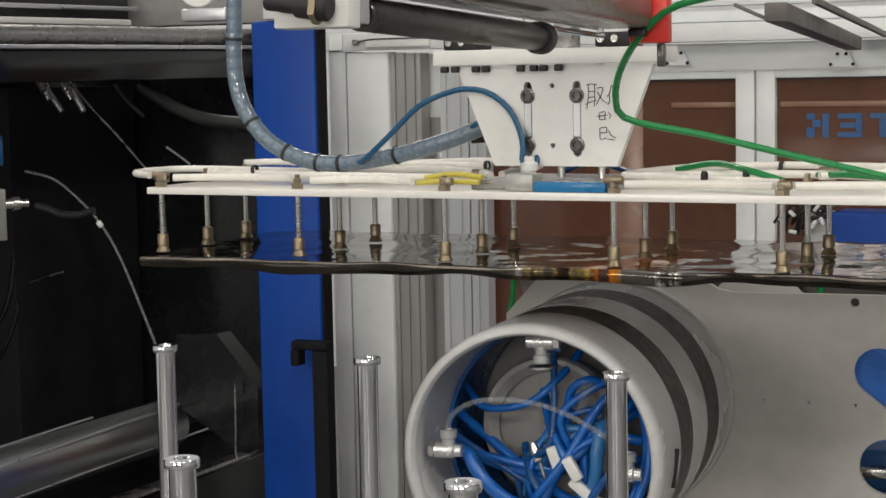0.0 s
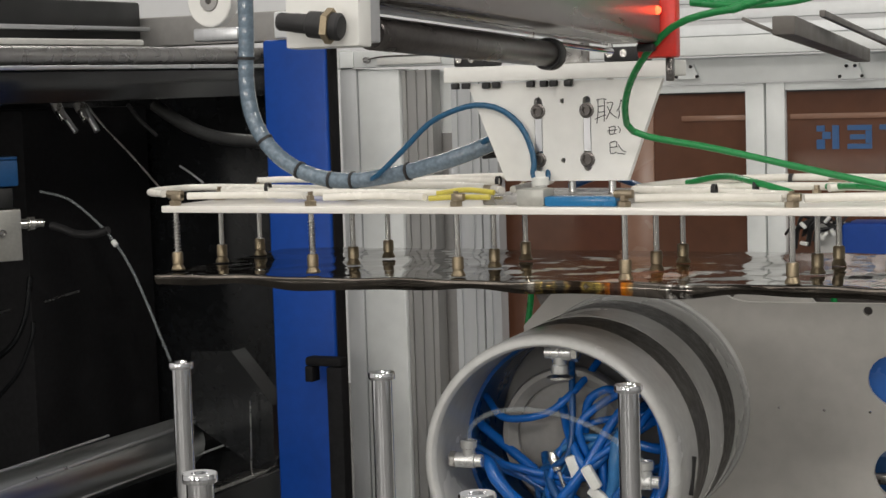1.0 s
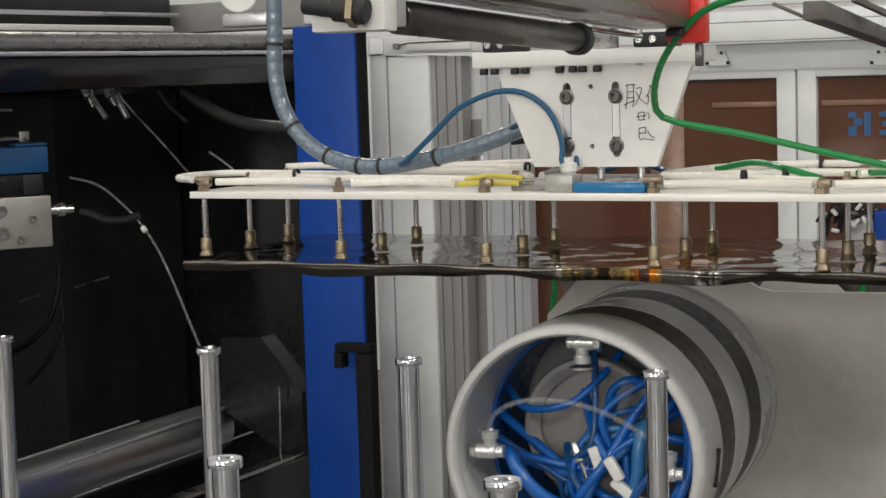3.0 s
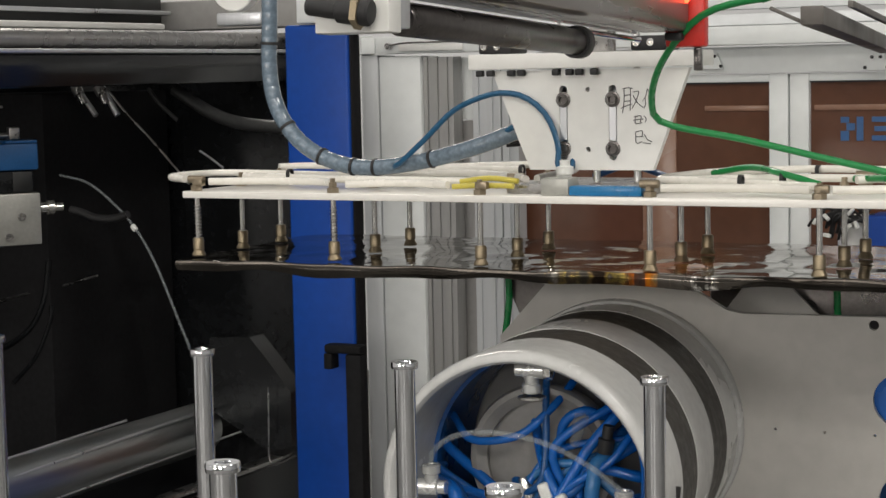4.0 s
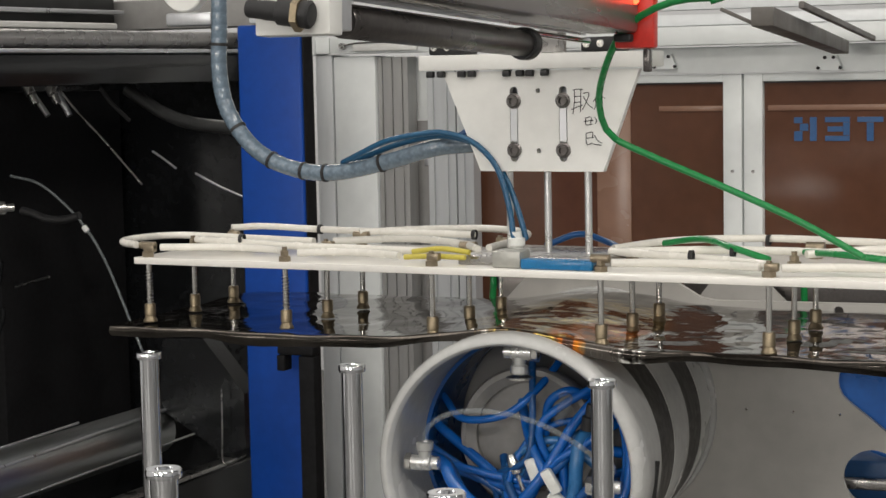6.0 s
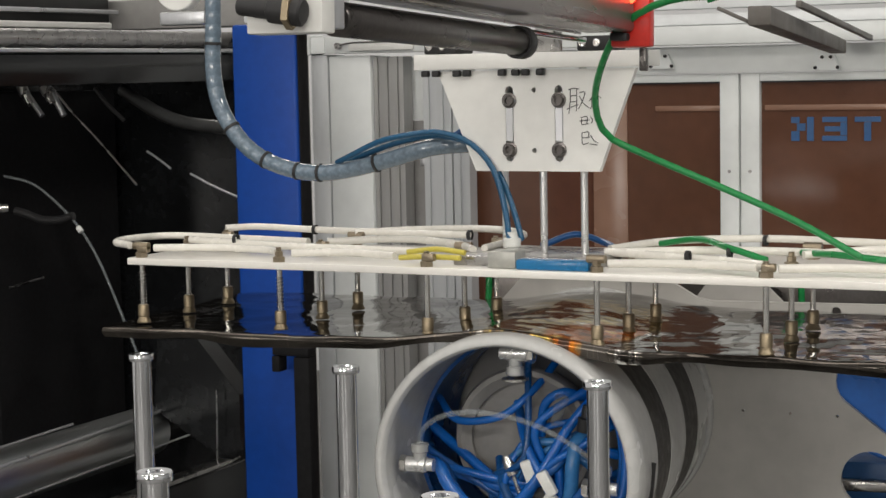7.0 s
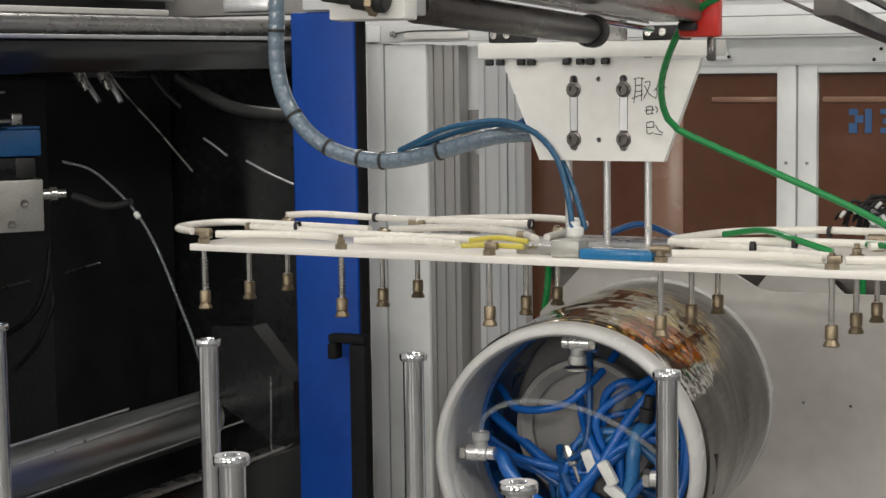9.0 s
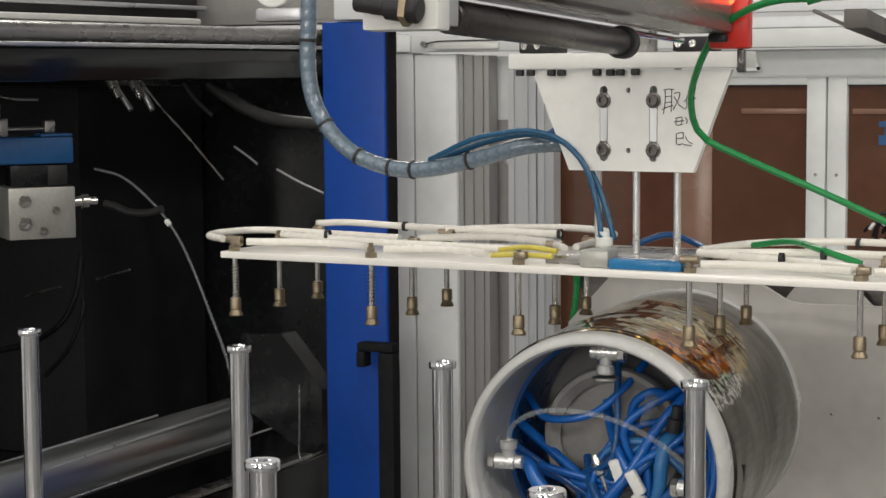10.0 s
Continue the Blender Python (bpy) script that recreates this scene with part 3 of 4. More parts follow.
for x in (-0.178, -0.160, -0.125, -0.108, -0.050, -0.028, -0.012, 0.012):
    part("screw", box(x - 0.006, x + 0.006, -0.010, 0.0, 1.384, 1.3935, 0.002), BLACKR, br, "black screw head")
for x in (-0.150, 0.100):
    part("bearing", box(x - 0.028, x + 0.028, -0.01, 0.05, 1.4185, 1.440, 0.003), BLACKR, br, "dark linear bearing block")
    for dx in (-0.018, 0.004):
        part("screw", screw(0.006, 0.003), NICKEL, br, "", pose(x + dx, -0.01, 1.430) @ FRONT)
part("back_block", box(-0.085, 0.055, 0.021, 0.06, 1.255, 1.392, 0.003), ALU, br)
# handwriting: loose pen strokes
STROKES = (((0, 50), (9, 52), (19, 51)), ((3, 51), (3, 30), (0, 6)), ((15, 51), (15, 30), (14, 10)), ((3, 38), (14, 39)), ((3, 27), (14, 28)), ((-3, 14), (8, 19), (18, 22)),
           ((20, 44), (30, 45), (27, 32), (18, 14)), ((20, 38), (28, 24), (38, 16)), ((46, 50), (44, 38), (38, 28)), ((46, 50), (52, 40), (60, 34)), ((42, 34), (43, 22), (40, 14)), ((51, 35), (52, 24), (52, 12)),
           ((22, -2), (34, 0), (33, -12)), ((24, -3), (24, -14), (36, -13)), ((20, -8), (38, -6)), ((40, 0), (44, -6), (42, -12)),
           ((24, -30), (36, -28), (36, -38)), ((24, -30), (25, -50), (36, -48)), ((25, -39), (38, -38)), ((40, -34), (46, -44), (54, -48)), ((38, -50), (52, -52)))
for stroke in STROKES:
    part("pen_stroke", tube([(0.055 + px * 0.00085, -0.0004, 1.322 + pz * 0.00080) for px, pz in stroke], 0.00065, 6, 4), INK, br)

# ---- suction gripper: moves up and down under the bracket ----
COLS, ROWS = (-0.518, -0.258, 0.0, 0.273, 0.522, 0.787), (0.0, 0.131, 0.252)
grip = thing("suction_gripper", pose(0, 0, 1.196), "white acrylic suction gripper plate with brass suction cups", "gripper")
plate = box(-0.537, 0.815, -0.014, 0.29, 0, 0.011, 0.0012)
part("plate", plate, ACRYLIC, grip, "glossy white acrylic plate")


def suction_cup(x, y, k):
    c = part("suction_cup", lathe([(0, -0.096), (0.011, -0.096), (0.0115, -0.094), (0.0075, -0.086), (0.009, -0.085), (0.009, -0.068), (0.0075, -0.066), (0, -0.066)], 20), BRASS, grip, "brass suction cup", pose(x, y, 0))
    part("stem", rod(0.0044, 0.067, 0.0005, 14, -0.067), NICKEL, c)
    part("nut", lathe([(0, 0.011), (0.0105, 0.011), (0.0105, 0.019), (0.007, 0.020), (0.007, 0.027), (0.0045, 0.028), (0.0045, 0.034), (0, 0.034)], 6), BRONZE, c, "bronze nut")
    if y < 0.05 and x < -0.2:
        n = 9
        pts = [(0.0058 * math.cos(a), 0.0058 * math.sin(a), -0.062 + 0.05 * a / (2 * math.pi * n)) for a in [2 * math.pi * n * i / (n * 8) for i in range(n * 8 + 1)]]
        part("spring", tube(pts, 0.0007, 4, 1), STEEL, c)
    if k % 3 == 0:
        part("tee", lathe([(0, -0.014), (0.0062, -0.014), (0.0062, 0.014), (0, 0.014)], 12, axis="x"), BRONZE, c, "bronze tee", pose(0, 0, 0.030))
    if k % 2 == 0:
        part("elbow", box(-0.006, 0.014, -0.006, 0.006, 0.019, 0.031, 0.002), BRONZE, c, "bronze push-in elbow")


for i, x in enumerate(COLS):
    for j, y in enumerate(ROWS):
        suction_cup(x, y, i + j)
for x in (0.085, 0.148, 0.214):
    part("guide_rod", rod(0.0055, 0.30, 0.0006, 18, 0.011), RODST, grip, "polished guide rod", pose(x, 0.105, 0))
part("centre_plate", box(0.03, 0.262, 0.03, 0.20, 0.0113, 0.026, 0.002), STEEL, grip)
part("manifold", box(0.10, 0.146, 0.0, 0.04, 0.0113, 0.037, 0.003), VALVEG, grip, "grey metal manifold")
part("blue_bar", box(0.148, 0.262, -0.005, 0.02, 0.0113, 0.026, 0.003), CYANB, grip, "blue plastic bar")
part("yellow_tube", tube([(-0.052, 0.012, 0.022), (-0.01, 0.016, 0.024), (0.05, 0.014, 0.024)], 0.0042, 10, 4), YELLOW, grip, "yellow air tube")
part("yellow_tube", tube([(-0.05, 0.036, 0.028), (0.0, 0.034, 0.034), (0.05, 0.030, 0.030)], 0.0042, 10, 4), YELLOW, grip, "yellow air tube")
part("push_fitting", lathe([(0, 0), (0.010, 0), (0.010, 0.012), (0.013, 0.013), (0.013, 0.024), (0.008, 0.026), (0.008, 0.034), (0, 0.034)], 18), FITW, grip, "white push-in fitting", pose(0.118, 0.052, 0.027))
TUBES = (
    [(-0.54, 0.0, 0.03), (-0.59, 0.03, 0.031), (-0.605, 0.10, 0.031), (-0.56, 0.16, 0.031), (-0.40, 0.15, 0.03), (-0.28, 0.13, 0.03)],
    [(-0.523, 0.26, 0.036), (-0.48, 0.30, 0.036), (-0.36, 0.29, 0.034), (-0.20, 0.27, 0.034), (-0.05, 0.26, 0.034)],
    [(-0.26, 0.25, 0.034), (-0.18, 0.31, 0.036), (-0.06, 0.33, 0.038), (0.03, 0.29, 0.036), (0.055, 0.20, 0.034), (0.05, 0.10, 0.03)],
    [(-0.50, 0.01, 0.026), (-0.40, 0.04, 0.026), (-0.30, 0.03, 0.026), (-0.26, 0.0, 0.026)],
    [(-0.51, 0.13, 0.028), (-0.40, 0.10, 0.028), (-0.28, 0.07, 0.028), (-0.16, 0.06, 0.028), (-0.02, 0.05, 0.028)],
    [(-0.24, 0.01, 0.024), (-0.18, 0.03, 0.025), (-0.12, 0.03, 0.025), (-0.06, 0.012, 0.024)],
    [(-0.25, 0.14, 0.030), (-0.14, 0.19, 0.032), (-0.03, 0.16, 0.03), (0.04, 0.08, 0.03)],
    [(0.25, 0.10, 0.03), (0.36, 0.06, 0.03), (0.45, 0.04, 0.028), (0.52, 0.0, 0.028)],
    [(0.24, 0.14, 0.03), (0.30, 0.24, 0.034), (0.42, 0.29, 0.036), (0.55, 0.28, 0.036), (0.70, 0.26, 0.034), (0.80, 0.26, 0.03)],
    [(0.26, 0.12, 0.028), (0.40, 0.16, 0.03), (0.56, 0.16, 0.03), (0.70, 0.10, 0.028), (0.79, 0.02, 0.028)],
    [(0.29, 0.0, 0.024), (0.36, 0.02, 0.024), (0.44, 0.02, 0.024), (0.51, 0.0, 0.024)],
    [(0.54, 0.0, 0.024), (0.62, 0.03, 0.024), (0.70, 0.03, 0.024), (0.78, 0.0, 0.024)],
    [(0.54, 0.13, 0.03), (0.62, 0.20, 0.032), (0.70, 0.22, 0.032), (0.78, 0.25, 0.03)],
)
for p in TUBES:
    part("air_tube", tube(p, 0.006, 10, 6), TUBEW, grip, "milky white air tube")
for p in ([(0.30, 0.20, 0.034), (0.37, 0.17, 0.045), (0.44, 0.10, 0.04), (0.50, 0.08, 0.026)], [(0.53, 0.16, 0.03), (0.60, 0.10, 0.034), (0.68, 0.09, 0.028)]):
    part("green_tube", tube(p, 0.005, 10, 6), GREEN, grip, "green air tube")
part("blue_tube", tube([(0.12, 0.16, 0.03), (0.16, 0.20, 0.045), (0.21, 0.19, 0.035), (0.25, 0.15, 0.028)], 0.005, 10, 6), BLUET, grip, "blue air tube")
for x, y in ((-0.36, 0.29), (-0.05, 0.26), (0.44, 0.285), (0.40, 0.03), (0.44, 0.10), (-0.40, 0.10)):
    part("cable_tie", lathe([(0.0062, -0.003), (0.0085, -0.003), (0.0085, 0.003), (0.0062, 0.003)], 14, axis="x"), BLACKR, grip, "black cable tie", pose(x, y, 0.034))

# ---- vacuum drum with its carriage plate: slides along its axis ----
YAW = 6.96
R, LEN = 0.203, 0.547
drum = thing("vacuum_drum", pose(0.145, -0.060, 0.809, 0, 0, YAW), "white vacuum drum with dark bands on a grey carriage plate", "drum")
RI = R - 0.019


def ring(profile_pts, seg=96):
    return lathe(profile_pts + [profile_pts[0]], seg, axis="y")


# the axis runs along +y from the open front
part("front_ring", ring([(RI, 0.012), (RI + 0.0015, 0.004), (RI + 0.0045, 0.0005), (R - 0.012, 0.0), (R - 0.008, 0.0012), (R - 0.0045, 0.004), (R - 0.002, 0.008), (R - 0.0005, 0.014), (R, 0.022), (R, 0.129), (RI, 0.129)]), DRUMW, drum, "smooth white front ring")
part("shell", ring([(RI, 0.1292), (R - 0.0025, 0.1292), (R - 0.0025, LEN - 0.03), (RI, LEN - 0.03)]), DRUMW, drum)
part("vacuum_band", ring([(R - 0.0024, 0.130), (R - 0.0008, 0.130), (R - 0.0008, 0.225), (R - 0.0024, 0.225)]), BAND, drum, "dark vacuum band")
part("sleeve", ring([(R - 0.0024, 0.226), (R, 0.226), (R, 0.334), (R - 0.0024, 0.334)]), DRUMW, drum, "white sleeve")
part("vacuum_band", ring([(R - 0.0024, 0.335), (R - 0.0008, 0.335), (R - 0.0008, 0.435), (R - 0.0024, 0.435)]), BAND, drum, "dark vacuum band")
part("sleeve", ring([(R - 0.0024, 0.436), (R, 0.436), (R, LEN - 0.032), (R - 0.0024, LEN - 0.032)]), DRUMW, drum, "white sleeve")
part("flange", ring([(RI, LEN - 0.022), (R + 0.003, LEN - 0.022), (R + 0.005, LEN - 0.018), (R + 0.005, LEN - 0.001), (RI, LEN - 0.001)]), DRUMW, drum, "white rear flange")
part("back_disc", lathe([(0, LEN - 0.2), (RI - 0.001, LEN - 0.2), (RI - 0.001, LEN - 0.19), (0, LEN - 0.19)], 48, axis="y"), GREYP, drum, "grey inner disc")
out = [(-0.205, 0.14), (-0.118, 0.236), (0.101, 0.238), (0.112, 0.234), (0.180, 0.193), (0.205, 0.188), (1.1, 0.188), (1.1, -0.782), (-0.15, -0.782), (-0.15, -0.10), (-0.205, 0.0)]


def capsule(cx, cz, half, r, ang, n=10):
    u, v = (math.cos(ang), math.sin(ang)), (-math.sin(ang), math.cos(ang))
    pts = []
    for s in (1, -1):
        for k in range(n + 1):
            a = -math.pi / 2 + math.pi * k / n
            p, q = s * (half + r * math.cos(a)), s * r * math.sin(a)
            pts.append((cx + u[0] * p + v[0] * q, cz + u[1] * p + v[1] * q))
    return pts


holes = [disc(0.412, 0.175, 0.008, 16), disc(0.468, -0.105, 0.048, 32), capsule(0.50, 0.02, 0.06, 0.042, radians(-38)),
         disc(0.258, 0.003, 0.0025, 8), disc(0.336, 0.001, 0.0025, 8), disc(0.414, 0.000, 0.0025, 8)]
part("carriage_plate", prism(out, LEN, LEN + 0.014, holes), PLATE, drum, "large pale grey carriage plate with holes")
part("blue_pipe", lathe([(0, 0), (0.108, 0), (0.112, 0.004), (0.112, 0.05), (0, 0.05)], 40, axis="y"), BLUEC, drum, "bright blue part behind the plate", pose(0.513, LEN + 0.018, 0.036))
part("blue_box", box(0.40, 0.62, LEN + 0.10, LEN + 0.2, -0.2, -0.095, 0.01), BLUED, drum, "blue box behind the plate")
part("bar", box(0.38, 0.60, LEN + 0.04, LEN + 0.06, -0.135, -0.118, 0.002), STEEL, drum)
part("gusset", prism([(0.14, 0.16), (0.205, 0.245), (0.235, 0.245), (0.32, 0.16)], LEN + 0.12, LEN + 0.13, [disc(0.22, 0.225, 0.006, 12)]), PLATE, drum, "grey gusset plate with a hole")
part("dark_block", box(0.12, 0.95, LEN + 0.15, LEN + 0.25, 0.12, 0.232, 0.006), DARKST, drum)
part("dark_bracket", prism([(-0.23, 0.26), (-0.10, 0.26), (-0.16, 0.17), (-0.19, 0.17)], LEN + 0.06, LEN + 0.09), DARKST, drum, "dark steel bracket")
part("green_tube", tube([(-0.21, LEN + 0.05, 0.27), (-0.205, LEN + 0.05, 0.2), (-0.215, LEN + 0.05, 0.12)], 0.006), GREEN, drum, "green air tube")
part("green_tube", tube([(0.30, LEN + 0.15, 0.245), (0.33, LEN + 0.15, 0.225), (0.335, LEN + 0.15, 0.16)], 0.006), GREEN, drum, "green air tube")
part("slot_mark", box(R * 0.0 - 0.004, 0.004, 0.03, 0.034, -0.03, 0.03), INK, drum, "", Matrix.Rotation(radians(6), 4, "Y") @ pose(R + 0.0005, 0.055, 0.0))


rail = thing("floor_rail", pose(0.145, -0.060, 0, 0, 0, YAW), "steel floor rail under the sliding carriage plate", "rail")
for x in (0.0, 0.8):
    part("rail", box(x - 0.03, x + 0.03, 0.1, 0.95, 0.001, 0.022, 0.003), STEEL, rail)


def drum_fitting(x, z, y, turn):
    f = part("air_fitting", lathe([(0, 0), (0.0105, 0), (0.0105, 0.018), (0.0135, 0.020), (0.0140, 0.031), (0.012, 0.033), (0.007, 0.033), (0.006, 0.028), (0, 0.028)], 20), FITM, drum, "silvery elbow air fitting", pose(x, y, z, 0, turn, 0))
    part("arm", lathe([(0, -0.020), (0.0125, -0.020), (0.0125, 0.010), (0.0100, 0.012), (0.0100, 0.022), (0, 0.022)], 18, axis="x"), FITM, f)
    part("nut", lathe([(0.009, -0.030), (0.0140, -0.030), (0.0140, -0.021), (0.009, -0.021), (0.009, -0.030)], 6, axis="x"), NICKEL, f)


drum_fitting(-0.144, -0.004, 0.05, 0)
drum_fitting(0.005, 0.168, 0.06, 180)
drum_fitting(0.136, -0.028, 0.06, 0)
part("fitting_flange", lathe([(0, 0.128), (0.020, 0.128), (0.020, 0.131), (0, 0.131)], 20), NICKEL, drum, "silvery flange", pose(0.005, 0.06, 0.0))
part("clear_hose", tube([(-0.144, 0.05, 0.024), (-0.136, 0.04, 0.05), (-0.10, 0.03, 0.075), (-0.04, 0.02, 0.085), (0.03, 0.03, 0.072), (0.09, 0.045, 0.040), (0.132, 0.06, 0.004)], 0.0042, 12), CLEAR, drum, "clear plastic air hose")
# blue liner round the inside and blue tubing
part("liner", ring([(RI - 0.0005, 0.160), (RI - 0.006, 0.163), (RI - 0.006, 0.33), (RI - 0.0005, 0.33)]), NAVY, drum, "glossy blue inner liner")
arc = [(0.166 * math.cos(a), 0.055 + 0.02 * k, 0.166 * math.sin(a)) for k, a in enumerate((-0.5, -0.1, 0.3, 0.7, 1.1, 1.4))]
for d, dy in ((0.0, 0.0), (0.05, 0.018), (0.03, 0.035)):
    part("blue_tube", tube([(x * (1 - d), y + dy, z * (1 - d)) for x, y, z in arc], 0.0075, 10, 6), TUBEB, drum, "bright blue air tube")
LINES = (
    ([(-0.120, 0.07, -0.01), (-0.100, 0.055, -0.035), (-0.060, 0.06, -0.075), (0.0, 0.08, -0.105), (0.06, 0.10, -0.12)], 0.0105),
    ([(-0.125, 0.10, -0.02), (-0.09, 0.09, -0.07), (-0.04, 0.10, -0.11), (0.02, 0.11, -0.13)], 0.010),
    ([(0.120, 0.16, 0.11), (0.07, 0.12, 0.05), (0.03, 0.10, -0.02), (-0.03, 0.10, -0.10)], 0.008),
    ([(0.100, 0.16, 0.06), (0.06, 0.11, 0.0), (0.01, 0.10, -0.05), (-0.02, 0.10, -0.14)], 0.008),
    ([(-0.02, 0.16, 0.06), (0.01, 0.11, 0.01), (0.045, 0.10, -0.05), (0.07, 0.11, -0.13)], 0.0075),
    ([(0.09, 0.12, 0.035), (0.08, 0.10, 0.0), (0.075, 0.10, -0.05), (0.05, 0.11, -0.12)], 0.011),
    ([(0.13, 0.14, 0.07), (0.10, 0.11, 0.03), (0.04, 0.10, -0.01), (-0.01, 0.11, -0.09)], 0.006),
    ([(-0.05, 0.15, -0.01), (-0.03, 0.11, -0.05), (0.0, 0.10, -0.09), (0.02, 0.12, -0.14)], 0.007),
    ([(0.03, 0.17, 0.13), (0.0, 0.13, 0.09), (-0.04, 0.12, 0.06), (-0.11, 0.13, 0.05)], 0.006),
    ([(0.14, 0.12, -0.02), (0.11, 0.09, -0.03), (0.07, 0.09, -0.08), (0.06, 0.11, -0.14)], 0.007),
    ([(0.09, 0.16, 0.09), (0.06, 0.13, 0.10), (0.03, 0.13, 0.08), (0.02, 0.14, 0.03)], 0.007),
)
rng = random.Random(11)
extra = []
for k in range(9):
    a0, a1 = rng.uniform(-0.6, 1.6), rng.uniform(3.0, 5.4)
    extra.append(([(0.15 * math.cos(a0), rng.uniform(0.13, 0.18), 0.15 * math.sin(a0)), (rng.uniform(0.0, 0.09), rng.uniform(0.10, 0.15), rng.uniform(-0.03, 0.05)),
                   (rng.uniform(-0.06, 0.05), rng.uniform(0.11, 0.15), rng.uniform(-0.11, -0.03)), (0.15 * math.cos(a1), rng.uniform(0.12, 0.18), 0.15 * math.sin(a1))], rng.choice((0.0055, 0.0065, 0.008))))
for k, (pts, r) in enumerate(LINES + tuple(extra)):
    x, y, z = pts[0]
    far = math.hypot(x, z)
    if far > 0.06:
        pts = [(x * 0.172 / far, y + 0.07, z * 0.172 / far)] + pts
    x, y, z = pts[-1]
    far = math.hypot(x, z)
    if far > 0.10:
        pts = pts + [(x * 0.176 / far, y + 0.06, z * 0.176 / far)]
    part("blue_tube", tube(pts, r, 10, 6), (TUBEB, BLUET, TUBEB, NAVY, TUBEB, TUBEL)[k % 6], drum, "blue air tube")
for x, z, a, y in ((0.055, -0.062, 40, 0.085), (0.085, -0.085, 15, 0.09), (0.045, -0.030, 60, 0.075), (0.012, -0.020, 70, 0.095), (-0.005, -0.125, 20, 0.09)):
    part("connector", box(-0.020, 0.020, y, y + 0.014, -0.009, 0.009, 0.004), FITW, drum, "white tube connector", pose(x, 0, z, 0, a, 0))
part("clear_piece", lathe([(0, 0), (0.008, 0.002), (0.011, 0.05), (0, 0.052)], 14), CLEAR, drum, "clear plastic nozzle", pose(0.045, 0.13, 0.05, 20, 20, 0))
part("black_coupling", lathe([(0, 0), (0.011, 0), (0.012, 0.02), (0.008, 0.022), (0.008, 0.04), (0, 0.04)], 16), BLACKR, drum, "black coupling", pose(0.095, 0.11, 0.045, 0, 10, 0))
part("black_coupling", lathe([(0, 0), (0.016, 0), (0.016, 0.02), (0, 0.022)], 16, axis="y"), BLACKR, drum, "black coupling", pose(0.045, 0.075, -0.10))
part("hub", lathe([(0.02, 0.20), (0.055, 0.20), (0.06, 0.205), (0.06, LEN - 0.2), (0.02, LEN - 0.2)], 40, axis="y"), DISCG, drum, "grey hub", pose(-0.015, 0, 0.0))
part("hub_disc", lathe([(0.012, 0.165), (0.098, 0.165), (0.106, 0.168), (0.108, 0.174), (0.108, 0.185), (0.012, 0.185)], 48, axis="y"), DISCG, drum, "pale grey inner disc", pose(-0.010, 0, 0.020))
part("disc_rim", lathe([(0.086, 0.155), (0.100, 0.146), (0.108, 0.147), (0.111, 0.153), (0.111, 0.1645), (0.086, 0.1645), (0.086, 0.155)], 48, axis="y"), DISCG, drum, "raised grey disc rim", pose(-0.010, 0, 0.020))
part("nozzle", lathe([(0, 0), (0.006, 0.0), (0.010, 0.012), (0.010, 0.03), (0.004, 0.034), (0.004, 0.06), (0, 0.06)], 14), NICKEL, drum, "small metal nozzle", pose(-0.03, 0.12, 0.0, 0, 160, 0))

# ---- hoses and film built in rigid pieces ----
def lay(a, b):
    """The pose of a piece whose +x runs from a to b."""
    d = (b - a).normalized()
    up = Vector((0, 1, 0)) if abs(d.y) < 0.9 else Vector((0, 0, 1))
    z = d.cross(up).normalized()
    y = z.cross(d)
    return Matrix.Translation((a + b) / 2) @ Matrix((d, y, z)).transposed().to_4x4()


def chain(name, label, material, r, up, down, n):
    """A hose of short rigid links; returns the links with their two lines of joints."""
    root = thing(name, I4, label, "hose")
    a, b = even(spline(up), n), even(spline(down), n)
    size = max((a[1] - a[0]).length, (b[1] - b[0]).length)
    bm = bmesh.new()
    h = size / 2
    merge(bm, lathe([(0, -h - r * 0.8), (r * 0.6, -h - r * 0.6), (r * 0.95, -h - r * 0.2), (r, -h), (r, h), (r * 0.95, h + r * 0.2), (r * 0.6, h + r * 0.6), (0, h + r * 0.8)], 12, axis="x"))
    me = mesh_of(bm, "link", material)
    links = []
    for k in range(n):
        o = new("link", me)
        o.parent = root
        links.append(o)
    return root, links, a, b


GRIP = ((0, 0), (5.1, 0), (5.2, -0.009), (5.3, -0.036), (5.4, -0.084), (5.5, -0.1056), (5.7, -0.1056), (10, -0.1056))


def drop(t):
    return float(np.interp(t, [g[0] for g in GRIP], [g[1] for g in GRIP])) / -0.1056


blue_hose = chain("blue_hose", "blue air hose looping down to the gripper", HOSEB, 0.0045,
                  [(-0.205, 0.10, 1.243), (-0.18, 0.08, 1.250), (-0.129, 0.07, 1.288), (-0.078, 0.07, 1.332), (-0.028, 0.07, 1.353), (0.011, 0.07, 1.359), (0.049, 0.07, 1.35), (0.082, 0.07, 1.322), (0.104, 0.06, 1.279), (0.107, 0.05, 1.25), (0.114, 0.045, 1.24)],
                  [(-0.205, 0.10, 1.252), (-0.171, 0.08, 1.263), (-0.110, 0.07, 1.287), (-0.05, 0.07, 1.298), (-0.011, 0.07, 1.300), (0.037, 0.07, 1.287), (0.074, 0.07, 1.255), (0.094, 0.065, 1.216), (0.106, 0.06, 1.173), (0.113, 0.05, 1.150), (0.118, 0.045, 1.138)], 26)
